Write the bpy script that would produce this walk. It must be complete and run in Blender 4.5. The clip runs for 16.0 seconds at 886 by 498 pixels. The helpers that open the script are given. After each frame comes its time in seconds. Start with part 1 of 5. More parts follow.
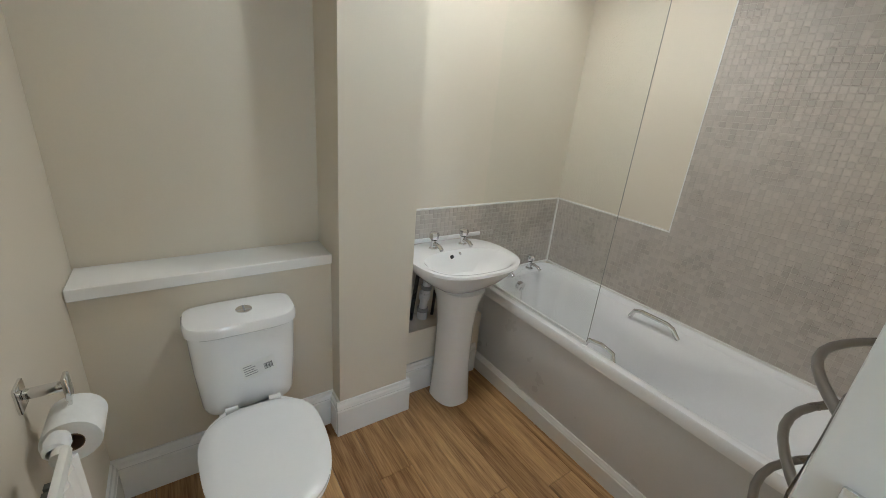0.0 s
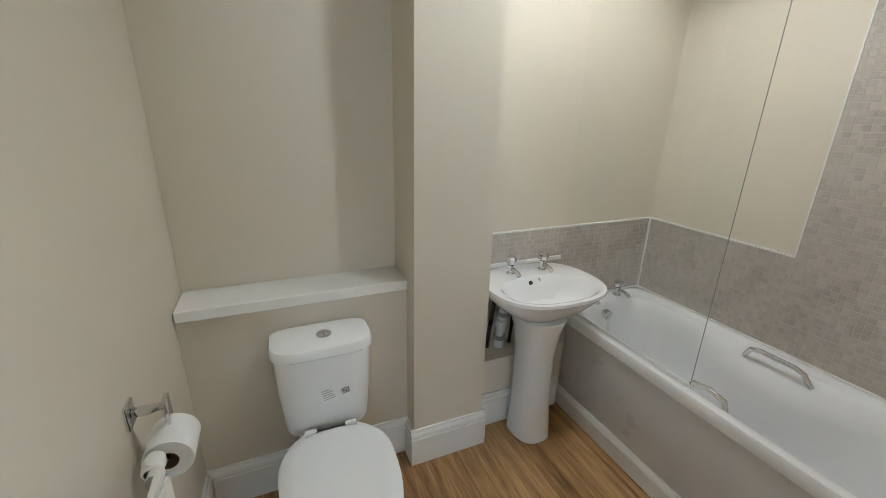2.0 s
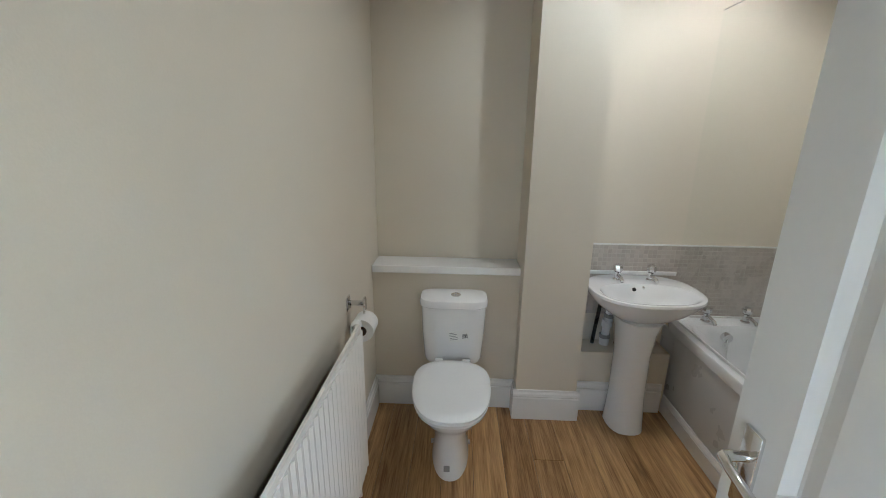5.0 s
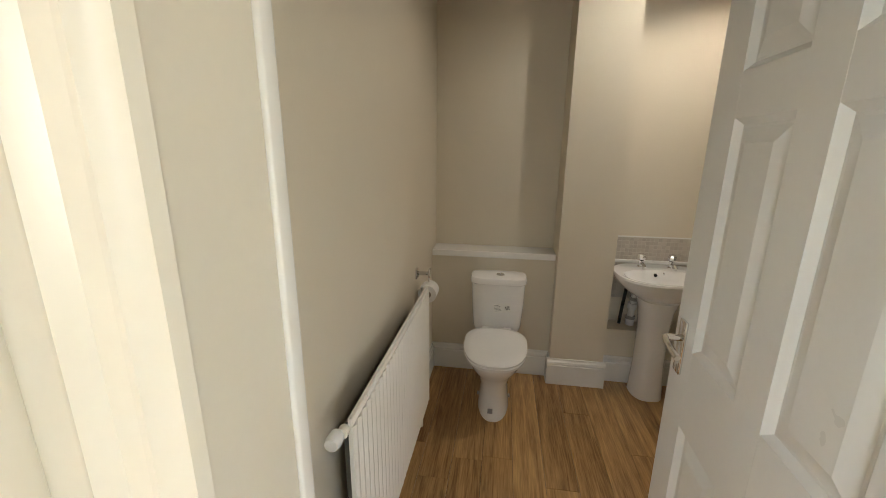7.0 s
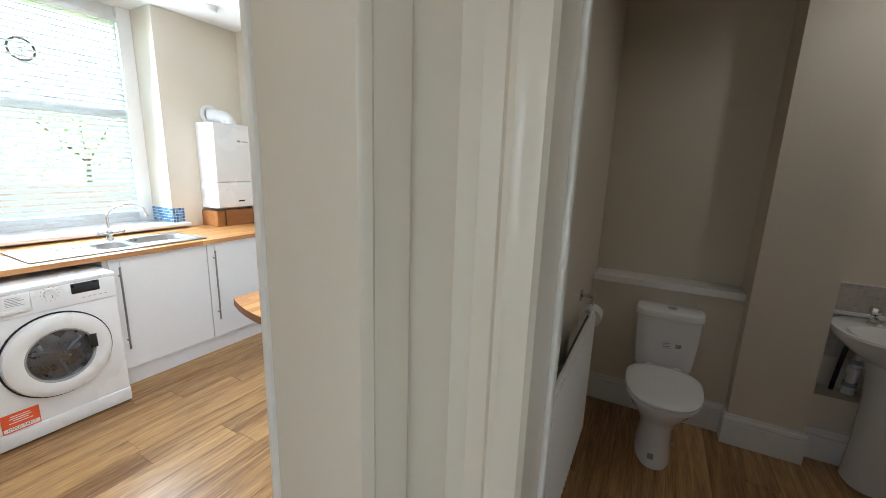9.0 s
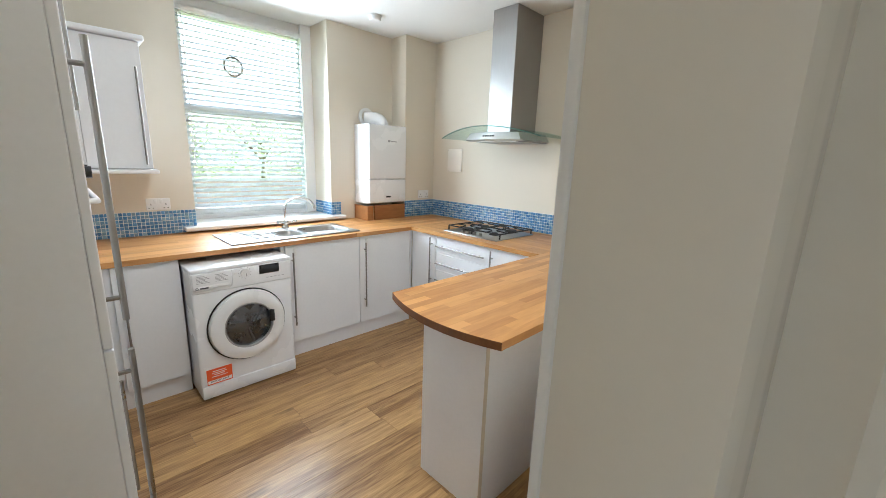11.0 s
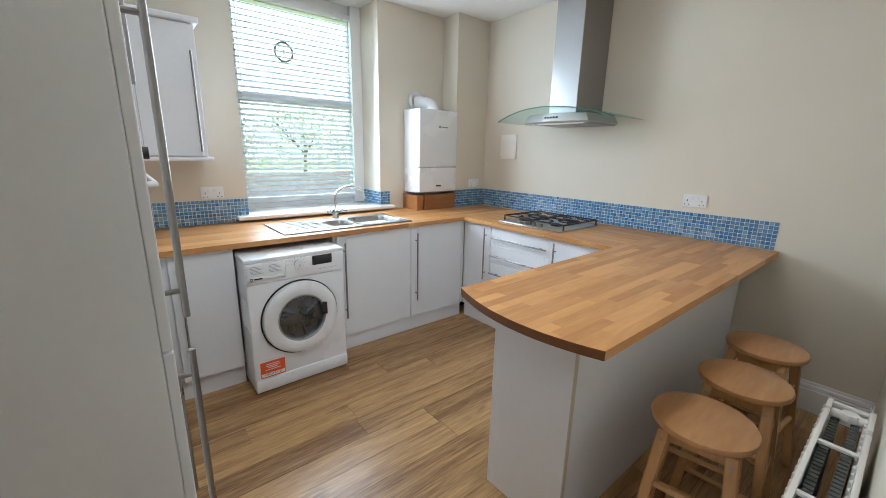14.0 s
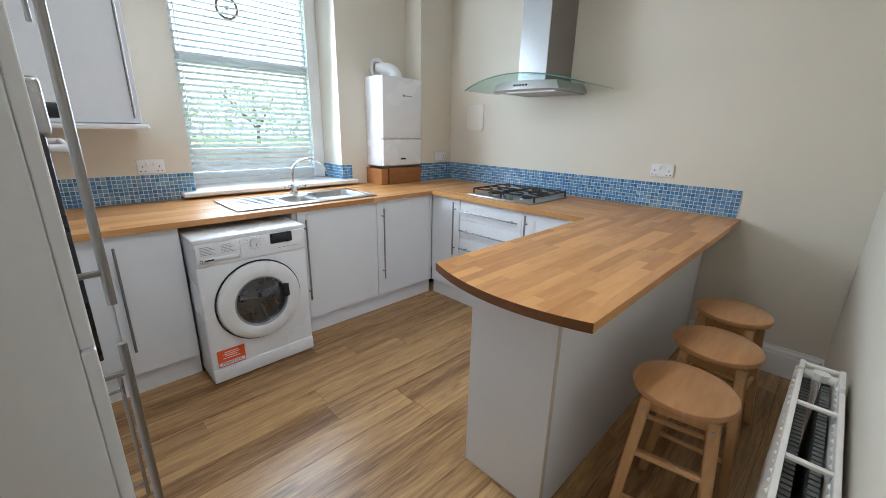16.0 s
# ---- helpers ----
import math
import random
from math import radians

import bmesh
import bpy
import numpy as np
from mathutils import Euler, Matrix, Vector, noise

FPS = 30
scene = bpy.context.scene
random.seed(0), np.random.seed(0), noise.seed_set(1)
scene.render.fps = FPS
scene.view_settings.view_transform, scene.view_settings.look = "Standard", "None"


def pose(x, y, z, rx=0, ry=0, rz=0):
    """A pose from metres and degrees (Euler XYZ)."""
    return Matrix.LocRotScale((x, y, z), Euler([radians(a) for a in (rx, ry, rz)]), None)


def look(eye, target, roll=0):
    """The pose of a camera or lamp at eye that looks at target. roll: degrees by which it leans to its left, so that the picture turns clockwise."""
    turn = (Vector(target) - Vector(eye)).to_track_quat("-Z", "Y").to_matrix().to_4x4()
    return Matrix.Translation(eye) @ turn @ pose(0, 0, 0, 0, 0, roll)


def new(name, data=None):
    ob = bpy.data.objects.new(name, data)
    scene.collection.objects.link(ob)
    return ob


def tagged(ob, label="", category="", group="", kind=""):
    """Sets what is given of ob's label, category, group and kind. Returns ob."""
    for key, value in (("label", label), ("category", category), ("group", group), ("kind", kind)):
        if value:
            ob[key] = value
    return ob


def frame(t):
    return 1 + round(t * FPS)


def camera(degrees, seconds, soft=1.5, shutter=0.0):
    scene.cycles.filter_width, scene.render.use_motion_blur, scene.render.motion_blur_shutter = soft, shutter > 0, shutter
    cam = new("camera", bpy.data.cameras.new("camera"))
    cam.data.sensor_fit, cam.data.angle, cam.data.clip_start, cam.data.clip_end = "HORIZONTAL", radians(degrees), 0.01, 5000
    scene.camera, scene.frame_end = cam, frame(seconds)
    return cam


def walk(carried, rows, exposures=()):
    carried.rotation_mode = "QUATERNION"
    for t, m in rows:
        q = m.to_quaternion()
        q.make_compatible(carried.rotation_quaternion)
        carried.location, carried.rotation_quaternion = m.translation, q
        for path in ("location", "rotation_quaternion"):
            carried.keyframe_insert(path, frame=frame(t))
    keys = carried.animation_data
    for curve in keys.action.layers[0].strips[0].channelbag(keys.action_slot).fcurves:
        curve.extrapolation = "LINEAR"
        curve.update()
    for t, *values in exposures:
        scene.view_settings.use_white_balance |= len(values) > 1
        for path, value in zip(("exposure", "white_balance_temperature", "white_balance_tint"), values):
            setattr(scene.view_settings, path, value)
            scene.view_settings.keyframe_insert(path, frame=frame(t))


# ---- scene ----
cam = camera(96.8, 16.0, soft=0.9)

PATH = [
    (0, (0.064, 0.011, 1.489), (1.148, 1.541, 0.794), 5.2),
    (0.5, (0.076, 0.036, 1.487), (1.151, 1.578, 0.803), 4.8),
    (1, (0.088, 0.069, 1.481), (1.118, 1.643, 0.803), 4.0),
    (1.5, (0.098, 0.081, 1.489), (1.012, 1.733, 0.831), 2.7),
    (2, (0.098, 0.068, 1.503), (0.851, 1.81, 0.87), 1.4),
    (2.5, (0.104, 0.042, 1.518), (0.682, 1.858, 0.91), 0.6),
    (3, (0.139, -0.015, 1.535), (0.506, 1.862, 0.948), 0.1),
    (3.5, (0.172, -0.149, 1.534), (0.378, 1.76, 0.976), 0.1),
    (4, (0.187, -0.278, 1.534), (0.255, 1.646, 0.993), 0.3),
    (6.5, (0.231, -0.951, 1.536), (0.037, 0.971, 1.019), 0.7),
    (7, (0.203, -1.048, 1.529), (-0.09, 0.868, 1.035), 0.5),
    (7.5, (0.192, -1.101, 1.526), (-0.265, 0.79, 1.062), 0.5),
    (8, (0.153, -1.147, 1.524), (-0.472, 0.702, 1.083), 1.0),
    (8.5, (0.1, -1.167, 1.519), (-0.676, 0.628, 1.101), 1.5),
    (9, (0.045, -1.183, 1.524), (-0.879, 0.542, 1.112), 1.8),
    (9.5, (0.018, -1.182, 1.525), (-1.031, 0.47, 1.113), 2.0),
    (10, (-0.046, -1.207, 1.524), (-1.21, 0.365, 1.108), 2.2),
    (12.5, (-0.292, -1.204, 1.504), (-1.839, -0.022, 1.043), 1.1),
    (13, (-0.318, -1.194, 1.495), (-1.864, -0.013, 1.034), 1.1),
    (13.5, (-0.37, -1.195, 1.476), (-1.897, 0.01, 1.011), 1.2),
    (14, (-0.417, -1.197, 1.463), (-1.914, 0.04, 0.984), 1.2),
    (14.5, (-0.454, -1.183, 1.446), (-1.906, 0.095, 0.936), 1.2),
    (15, (-0.483, -1.172, 1.429), (-1.891, 0.141, 0.886), 1.2),
    (15.5, (-0.509, -1.16, 1.419), (-1.881, 0.18, 0.849), 1.2),
    (16, (-0.519, -1.156, 1.414), (-1.87, 0.199, 0.831), 1.3),
]
EXPOSURES = [(0, 4.4, 5230, 4), (2.0, 4.4, 5230, 4), (3.0, 4.35, 5230, 4), (4.0, 4.25, 5080, 4), (6.5, 4.1, 5750, 8), (7.0, 3.9, 6350, 8), (7.5, 3.6, 6250, 8), (8.0, 3.2, 6000, 10), (8.5, 2.85, 5700, 10), (9.0, 2.5, 5700, 10), (10.0, 2.25, 5900, 10), (12.5, 1.85, 5750, 10), (16.0, 1.75, 5550, 10)]
walk(cam, [(t, look(eye, target, roll)) for t, eye, target, roll in PATH], EXPOSURES)

# ---- world, sun, lamps ----
world = bpy.data.worlds.new("sky_world")
scene.world = world
world.use_nodes = True
wn = world.node_tree.nodes
sky = wn.new("ShaderNodeTexSky")
sky.sky_type, sky.sun_disc = "NISHITA", False
sky.sun_elevation, sky.sun_rotation = radians(43), radians(4)
world.node_tree.links.new(sky.outputs[0], wn["Background"].inputs[0])
wn["Background"].inputs[1].default_value = 0.15


def lamp(name, kind, m, energy, colour, size=0.1, size_y=None, spread=None, angle=None):
    data = bpy.data.lights.new(name, kind)
    data.energy, data.color = energy, colour
    if kind == "AREA":
        data.shape, data.size = ("RECTANGLE", size) if size_y else ("DISK", size)
        if size_y:
            data.size_y = size_y
        if spread:
            data.spread = radians(spread)
    elif kind == "SPOT":
        data.shadow_soft_size, data.spot_size, data.spot_blend = size, radians(spread), 0.6
    elif kind == "POINT":
        data.shadow_soft_size = size
    elif kind == "SUN":
        data.angle = radians(angle)
    ob = new(name, data)
    ob.matrix_world = m
    return ob


lamp("sun", "SUN", look((0, 0, 5), (-0.055, -0.8, 4.25)), 5.0, (1, 0.95, 0.88), angle=0.6)
# daylight in the kitchen window's opening; hall fills stand in added, unseen windows
lamp("window_daylight", "AREA", look((-3.77, 0.10, 1.80), (0, 0.10, 1.55)), 11.5, (0.87, 0.955, 1.0), 0.78, 1.15)
lamp("hall_fill_east", "AREA", look((1.66, -2.56, 1.55), (0, -1.0, 1.35)), 1.25, (1.0, 0.92, 0.81), 0.65, 1.1)
lamp("hall_fill_west", "AREA", look((-0.22, -2.55, 1.55), (0.5, -0.9, 1.3)), 0.85, (0.88, 0.95, 1.0), 0.6, 1.1)
# recessed downlights of the bathroom, a lamp on the kitchen ceiling
lamp("bath_downlight_lamp", "SPOT", look((1.45, 1.15, 2.62), (1.38, 1.28, 0)), 1.45, (1.0, 0.83, 0.68), 0.04, spread=124)
lamp("bath_second_downlight_lamp", "SPOT", look((1.0, 0.93, 2.62), (0.85, 0.75, 0)), 1.4, (1.0, 0.91, 0.78), 0.04, spread=158)
lamp("kitchen_ceiling_lamp", "AREA", look((-1.5, -0.5, 2.60), (-1.45, -0.4, 0)), 4.0, (1.0, 0.94, 0.86), 0.35)

# ---- materials ----


def mat(name, colour, rough=0.5, metal=0.0, vary=0.06, scale=6.0, fine=90.0, bump=0.05, rand=0.0, rough_vary=0.08, coat=0.0, islands=0.0, stretch=(1, 1, 1)):
    m = bpy.data.materials.new(name)
    m.use_nodes = True
    n, l = m.node_tree.nodes, m.node_tree.links
    b = n["Principled BSDF"]
    tc = n.new("ShaderNodeTexCoord")
    mp = n.new("ShaderNodeMapping")
    mp.inputs["Scale"].default_value = stretch
    l.new(tc.outputs["Object"], mp.inputs[0])
    big, small = n.new("ShaderNodeTexNoise"), n.new("ShaderNodeTexNoise")
    big.inputs["Scale"].default_value, small.inputs["Scale"].default_value = scale, fine
    big.inputs["Detail"].default_value, small.inputs["Detail"].default_value = 5, 3
    for t in (big, small):
        l.new(mp.outputs[0], t.inputs["Vector"])
    mix = n.new("ShaderNodeMix")
    mix.data_type = "FLOAT"
    mix.inputs[0].default_value = 0.35
    l.new(big.outputs["Fac"], mix.inputs[2])
    l.new(small.outputs["Fac"], mix.inputs[3])
    ramp = n.new("ShaderNodeMapRange")
    ramp.inputs[1].default_value, ramp.inputs[2].default_value = 0.3, 0.7
    ramp.inputs[3].default_value, ramp.inputs[4].default_value = 1 - vary, 1 + vary
    l.new(mix.outputs[0], ramp.inputs[0])
    value = ramp.outputs[0]
    if rand or islands:
        src = n.new("ShaderNodeObjectInfo").outputs["Random"] if rand else n.new("ShaderNodeNewGeometry").outputs["Random Per Island"]
        r2 = n.new("ShaderNodeMapRange")
        amount = rand or islands
        r2.inputs[3].default_value, r2.inputs[4].default_value = 1 - amount, 1 + amount
        l.new(src, r2.inputs[0])
        mul = n.new("ShaderNodeMath")
        mul.operation = "MULTIPLY"
        l.new(value, mul.inputs[0])
        l.new(r2.outputs[0], mul.inputs[1])
        value = mul.outputs[0]
    hsv = n.new("ShaderNodeHueSaturation")
    hsv.inputs["Color"].default_value = (*colour, 1)
    l.new(value, hsv.inputs["Value"])
    l.new(hsv.outputs[0], b.inputs["Base Color"])
    rr = n.new("ShaderNodeMapRange")
    rr.inputs[1].default_value, rr.inputs[2].default_value = 0.3, 0.7
    rr.inputs[3].default_value, rr.inputs[4].default_value = max(0.02, rough - rough_vary), min(1, rough + rough_vary)
    l.new(big.outputs["Fac"], rr.inputs[0])
    l.new(rr.outputs[0], b.inputs["Roughness"])
    b.inputs["Metallic"].default_value = metal
    b.inputs["Coat Weight"].default_value = coat
    if bump:
        bp = n.new("ShaderNodeBump")
        bp.inputs["Strength"].default_value, bp.inputs["Distance"].default_value = bump, 0.01
        l.new(mix.outputs[0], bp.inputs["Height"])
        l.new(bp.outputs[0], b.inputs["Normal"])
    return m


def wood(name, dark, light, along="y", rough=0.4, grain=14.0, rand=0.25, islands=False, knots=False, long=0.14):
    """Plank wood: long grain, broad stain, each piece in its own tone."""
    m = bpy.data.materials.new(name)
    m.use_nodes = True
    n, l = m.node_tree.nodes, m.node_tree.links
    b = n["Principled BSDF"]
    tc, mp = n.new("ShaderNodeTexCoord"), n.new("ShaderNodeMapping")
    mp.inputs["Scale"].default_value = {"x": (long, 1, 1), "y": (1, long, 1), "z": (1, 1, long)}[along]
    src = n.new("ShaderNodeNewGeometry").outputs["Random Per Island"] if islands else n.new("ShaderNodeObjectInfo").outputs["Random"]
    shift = n.new("ShaderNodeVectorMath")
    shift.operation = "MULTIPLY_ADD"
    comb = n.new("ShaderNodeCombineXYZ")
    for k in range(3):
        l.new(src, comb.inputs[k])
    l.new(comb.outputs[0], shift.inputs[0])
    shift.inputs[1].default_value = (17, 23, 11)
    geo = n.new("ShaderNodeNewGeometry")
    l.new(geo.outputs["Position"], shift.inputs[2])
    l.new(shift.outputs[0], mp.inputs[0])
    g1, g2 = n.new("ShaderNodeTexNoise"), n.new("ShaderNodeTexNoise")
    g1.inputs["Scale"].default_value, g1.inputs["Detail"].default_value, g1.inputs["Distortion"].default_value = grain, 8, 0.8
    g2.inputs["Scale"].default_value, g2.inputs["Detail"].default_value = grain * 7, 4
    l.new(mp.outputs[0], g1.inputs["Vector"])
    l.new(mp.outputs[0], g2.inputs["Vector"])
    add = n.new("ShaderNodeMix")
    add.data_type = "FLOAT"
    add.inputs[0].default_value = 0.42
    l.new(g1.outputs["Fac"], add.inputs[2])
    l.new(g2.outputs["Fac"], add.inputs[3])
    tone = n.new("ShaderNodeMath")
    tone.operation = "MULTIPLY_ADD"
    l.new(src, tone.inputs[0])
    tone.inputs[1].default_value = rand
    l.new(add.outputs[0], tone.inputs[2])
    ramp = n.new("ShaderNodeValToRGB")
    e = ramp.color_ramp.elements
    e[0].position, e[0].color = 0.40 if knots else 0.34 + rand * 0.3, (*dark, 1)
    e[1].position, e[1].color = 0.745 if knots else 0.68 + rand * 0.6, (*light, 1)
    l.new(tone.outputs[0], ramp.inputs[0])
    if knots:
        k1, km, kx = n.new("ShaderNodeTexNoise"), n.new("ShaderNodeMapRange"), n.new("ShaderNodeHueSaturation")
        kp = n.new("ShaderNodeMapping")
        kp.inputs["Scale"].default_value = {"x": (0.4, 1, 1), "y": (1, 0.28, 1), "z": (1, 1, 0.28)}[along]
        l.new(shift.outputs[0], kp.inputs[0])
        l.new(kp.outputs[0], k1.inputs["Vector"])
        k1.inputs["Scale"].default_value, k1.inputs["Detail"].default_value = 13, 3
        km.inputs[1].default_value, km.inputs[2].default_value = 0.64, 0.82
        km.inputs[3].default_value, km.inputs[4].default_value = 1.0, 0.35
        l.new(k1.outputs["Fac"], km.inputs[0])
        l.new(km.outputs[0], kx.inputs["Value"])
        l.new(ramp.outputs[0], kx.inputs["Color"])
        l.new(kx.outputs[0], b.inputs["Base Color"])
    else:
        l.new(ramp.outputs[0], b.inputs["Base Color"])
    rr = n.new("ShaderNodeMapRange")
    rr.inputs[3].default_value, rr.inputs[4].default_value = rough + 0.1, rough - 0.08
    l.new(g1.outputs["Fac"], rr.inputs[0])
    l.new(rr.outputs[0], b.inputs["Roughness"])
    bp = n.new("ShaderNodeBump")
    bp.inputs["Strength"].default_value, bp.inputs["Distance"].default_value = 0.06, 0.004
    l.new(add.outputs[0], bp.inputs["Height"])
    l.new(bp.outputs[0], b.inputs["Normal"])
    return m


def glass(name, tint=(1, 1, 1), gloss=0.06):
    """A thin pane: clear with a faint mirror-like reflection."""
    m = bpy.data.materials.new(name)
    m.use_nodes = True
    n, l = m.node_tree.nodes, m.node_tree.links
    n.remove(n["Principled BSDF"])
    tr, gl, mx = n.new("ShaderNodeBsdfTransparent"), n.new("ShaderNodeBsdfGlossy"), n.new("ShaderNodeMixShader")
    tr.inputs[0].default_value = (*tint, 1)
    gl.inputs["Roughness"].default_value = 0.02
    mx.inputs[0].default_value = gloss
    l.new(tr.outputs[0], mx.inputs[1])
    l.new(gl.outputs[0], mx.inputs[2])
    l.new(mx.outputs[0], n["Material Output"].inputs[0])
    return m


def glow(name, colour, strength):
    m = mat(name, colour, 0.5)
    b = m.node_tree.nodes["Principled BSDF"]
    b.inputs["Emission Color"].default_value, b.inputs["Emission Strength"].default_value = (*colour, 1), strength
    return m


CREAM = mat("cream_emulsion", (0.695, 0.635, 0.525), 0.62, vary=0.03, scale=2.0, fine=260, bump=0.08, rough_vary=0.05)
CEIL = mat("white_ceiling_paint", (0.82, 0.81, 0.78), 0.8, vary=0.03, scale=2, fine=200, bump=0.08)
GLOSSW = mat("white_gloss_paint", (0.84, 0.83, 0.805), 0.25, vary=0.02, scale=5, fine=60, bump=0.0, rough_vary=0.01)
DOORW = mat("white_satin_door_paint", (0.81, 0.81, 0.81), 0.35, vary=0.02, scale=4, fine=70, bump=0.0)
CREAMW = mat("cream_gloss_woodwork", (0.765, 0.717, 0.622), 0.24, vary=0.02, scale=5, fine=60, bump=0.0, rough_vary=0.01)
CERAMIC = mat("white_ceramic", (0.88, 0.88, 0.88), 0.1, vary=0.015, scale=5, bump=0.0, rough_vary=0.04, coat=0.4)
PLAST = mat("white_plastic", (0.78, 0.78, 0.77), 0.32, vary=0.02, scale=8, bump=0.0)
SEAT = mat("white_seat_plastic", (0.87, 0.88, 0.89), 0.18, vary=0.015, scale=8, bump=0.0)
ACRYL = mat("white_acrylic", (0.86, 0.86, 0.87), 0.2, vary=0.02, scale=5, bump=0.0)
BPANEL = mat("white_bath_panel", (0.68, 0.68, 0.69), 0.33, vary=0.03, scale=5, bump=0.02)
CHROME = mat("chrome", (0.75, 0.75, 0.75), 0.12, 1.0, vary=0.03, bump=0.0, rough_vary=0.05)
STEEL = mat("brushed_steel", (0.36, 0.355, 0.345), 0.36, 1.0, vary=0.06, scale=4, fine=160, bump=0.04, stretch=(1, 1, 0.06))
NICKEL = mat("brushed_nickel", (0.30, 0.285, 0.265), 0.34, 1.0, vary=0.06, scale=9, fine=120, bump=0.02)
SINKST = mat("sink_steel", (0.44, 0.44, 0.435), 0.33, 1.0, vary=0.05, scale=8, fine=140, bump=0.02)
WHITEU = mat("white_cabinet_laminate", (0.80, 0.805, 0.815), 0.38, vary=0.03, scale=3, fine=50, bump=0.02)
APPL = mat("white_appliance_enamel", (0.83, 0.835, 0.84), 0.25, vary=0.015, scale=4, bump=0.0)
BLACK = mat("black_plastic", (0.015, 0.015, 0.016), 0.3, vary=0.2, scale=9, bump=0.0)
IRON = mat("black_cast_iron", (0.012, 0.012, 0.012), 0.6, vary=0.3, scale=20, bump=0.1)
DARKGAP = mat("dark_recess", (0.02, 0.019, 0.018), 0.8, vary=0.2)
BLUESIDE = mat("grout", (0.80, 0.80, 0.77), 0.8, vary=0.05, scale=20, bump=0.1)
FLOORW = wood("oak_plank_vinyl", (0.19, 0.090, 0.030), (0.60, 0.375, 0.16), "y", 0.30, 24, 0.15, knots=True, long=0.055)
BLOCK = wood("beech_block", (0.41, 0.185, 0.055), (0.62, 0.33, 0.115), "x", 0.36, 10, 0.5)
BLOCKY = wood("beech_block_long", (0.43, 0.195, 0.057), (0.66, 0.35, 0.125), "y", 0.36, 10, 0.55)
PINE = wood("varnished_pine", (0.46, 0.24, 0.09), (0.64, 0.38, 0.17), "z", 0.36, 11, 0.25, islands=True)
PINETOP = wood("varnished_pine_seat", (0.44, 0.22, 0.085), (0.62, 0.36, 0.155), "y", 0.34, 9, 0.35, islands=True)
TRIMWOOD = wood("orange_wood_trim", (0.26, 0.10, 0.03), (0.42, 0.18, 0.055), "y", 0.4, 10, 0.3)
GLASS = glass("clear_glass", (0.99, 1.0, 0.995), 0.03)
HOODGL = glass("green_edged_glass", (0.80, 0.89, 0.87), 0.10)
PAPER = mat("paper_white", (0.82, 0.82, 0.80), 0.85, vary=0.04, scale=20, bump=0.15)
CARD = mat("brown_cardboard", (0.16, 0.10, 0.06), 0.9, vary=0.1, scale=30)
INK = mat("printed_ink", (0.03, 0.03, 0.035), 0.6, bump=0)
INKG = mat("printed_grey", (0.30, 0.30, 0.31), 0.6, bump=0)
ORANGE = mat("orange_sticker", (0.80, 0.11, 0.025), 0.45, vary=0.03, bump=0)
GREYPL = mat("grey_plastic", (0.35, 0.35, 0.34), 0.45, bump=0)
RADW = mat("radiator_enamel", (0.80, 0.78, 0.73), 0.35, vary=0.04, scale=6, bump=0.03)
FINS = mat("dark_grey_fins", (0.12, 0.125, 0.12), 0.7, vary=0.3, scale=12, bump=0.1)
BATHTILE = mat("beige_mosaic", (0.50, 0.455, 0.405), 0.3, vary=0.07, scale=5, fine=60, bump=0.03, islands=0.09)
BATHGROUT = mat("pale_grout", (0.55, 0.51, 0.46), 0.7, vary=0.05, scale=12, bump=0.08)
BLUES = [mat("blue_glass_tile", c, 0.14, vary=0.12, scale=30, fine=200, bump=0.03, rand=0.22, coat=0.3) for c in ((0.10, 0.24, 0.42), (0.17, 0.32, 0.46), (0.06, 0.19, 0.38), (0.24, 0.38, 0.46))]
BLUESTUFF = [mat("blue_glass_tile_small", c, 0.14, vary=0.12, scale=30, fine=200, bump=0.03, islands=0.22, coat=0.3) for c in ((0.10, 0.24, 0.42), (0.17, 0.32, 0.46), (0.06, 0.19, 0.38), (0.24, 0.38, 0.46))]

# ---- building helpers ----


def obj(name, bm, material, parent=None, label="", smooth=False):
    me = bpy.data.meshes.new(name)
    bmesh.ops.recalc_face_normals(bm, faces=bm.faces)
    if smooth:
        for f in bm.faces:
            f.smooth = True
        for e in bm.edges:
            if len(e.link_faces) == 2 and e.calc_face_angle(0) > 0.7:
                e.smooth = False
    bm.to_mesh(me)
    bm.free()
    me.materials.append(material)
    ob = new(name, me)
    if parent:
        ob.parent = parent
    if label:
        ob["label"] = label
    return ob


def part(name, bm, material, parent, label="", smooth=True):
    return obj(name, bm, material, parent, label, smooth)


def thing(name, x, y, z, label, category, group="", rz=0):
    e = new(name)
    e.matrix_world = pose(x, y, z, 0, 0, rz)
    return tagged(e, label, category, group)


def box(x0, x1, y0, y1, z0, z1, bev=0.0, seg=2, bm=None):
    out = bmesh.new()
    bmesh.ops.create_cube(out, size=1)
    for v in out.verts:
        v.co = Vector((x0 + (v.co.x + 0.5) * (x1 - x0), y0 + (v.co.y + 0.5) * (y1 - y0), z0 + (v.co.z + 0.5) * (z1 - z0)))
    if bev:
        bmesh.ops.bevel(out, geom=list(out.edges), offset=bev, segments=seg, affect="EDGES", profile=0.5)
    return merge(bm, out) if bm else out


def merge(bm, other):
    me = bpy.data.meshes.new("tmp")
    other.to_mesh(me)
    other.free()
    bm.from_mesh(me)
    bpy.data.meshes.remove(me)
    return bm


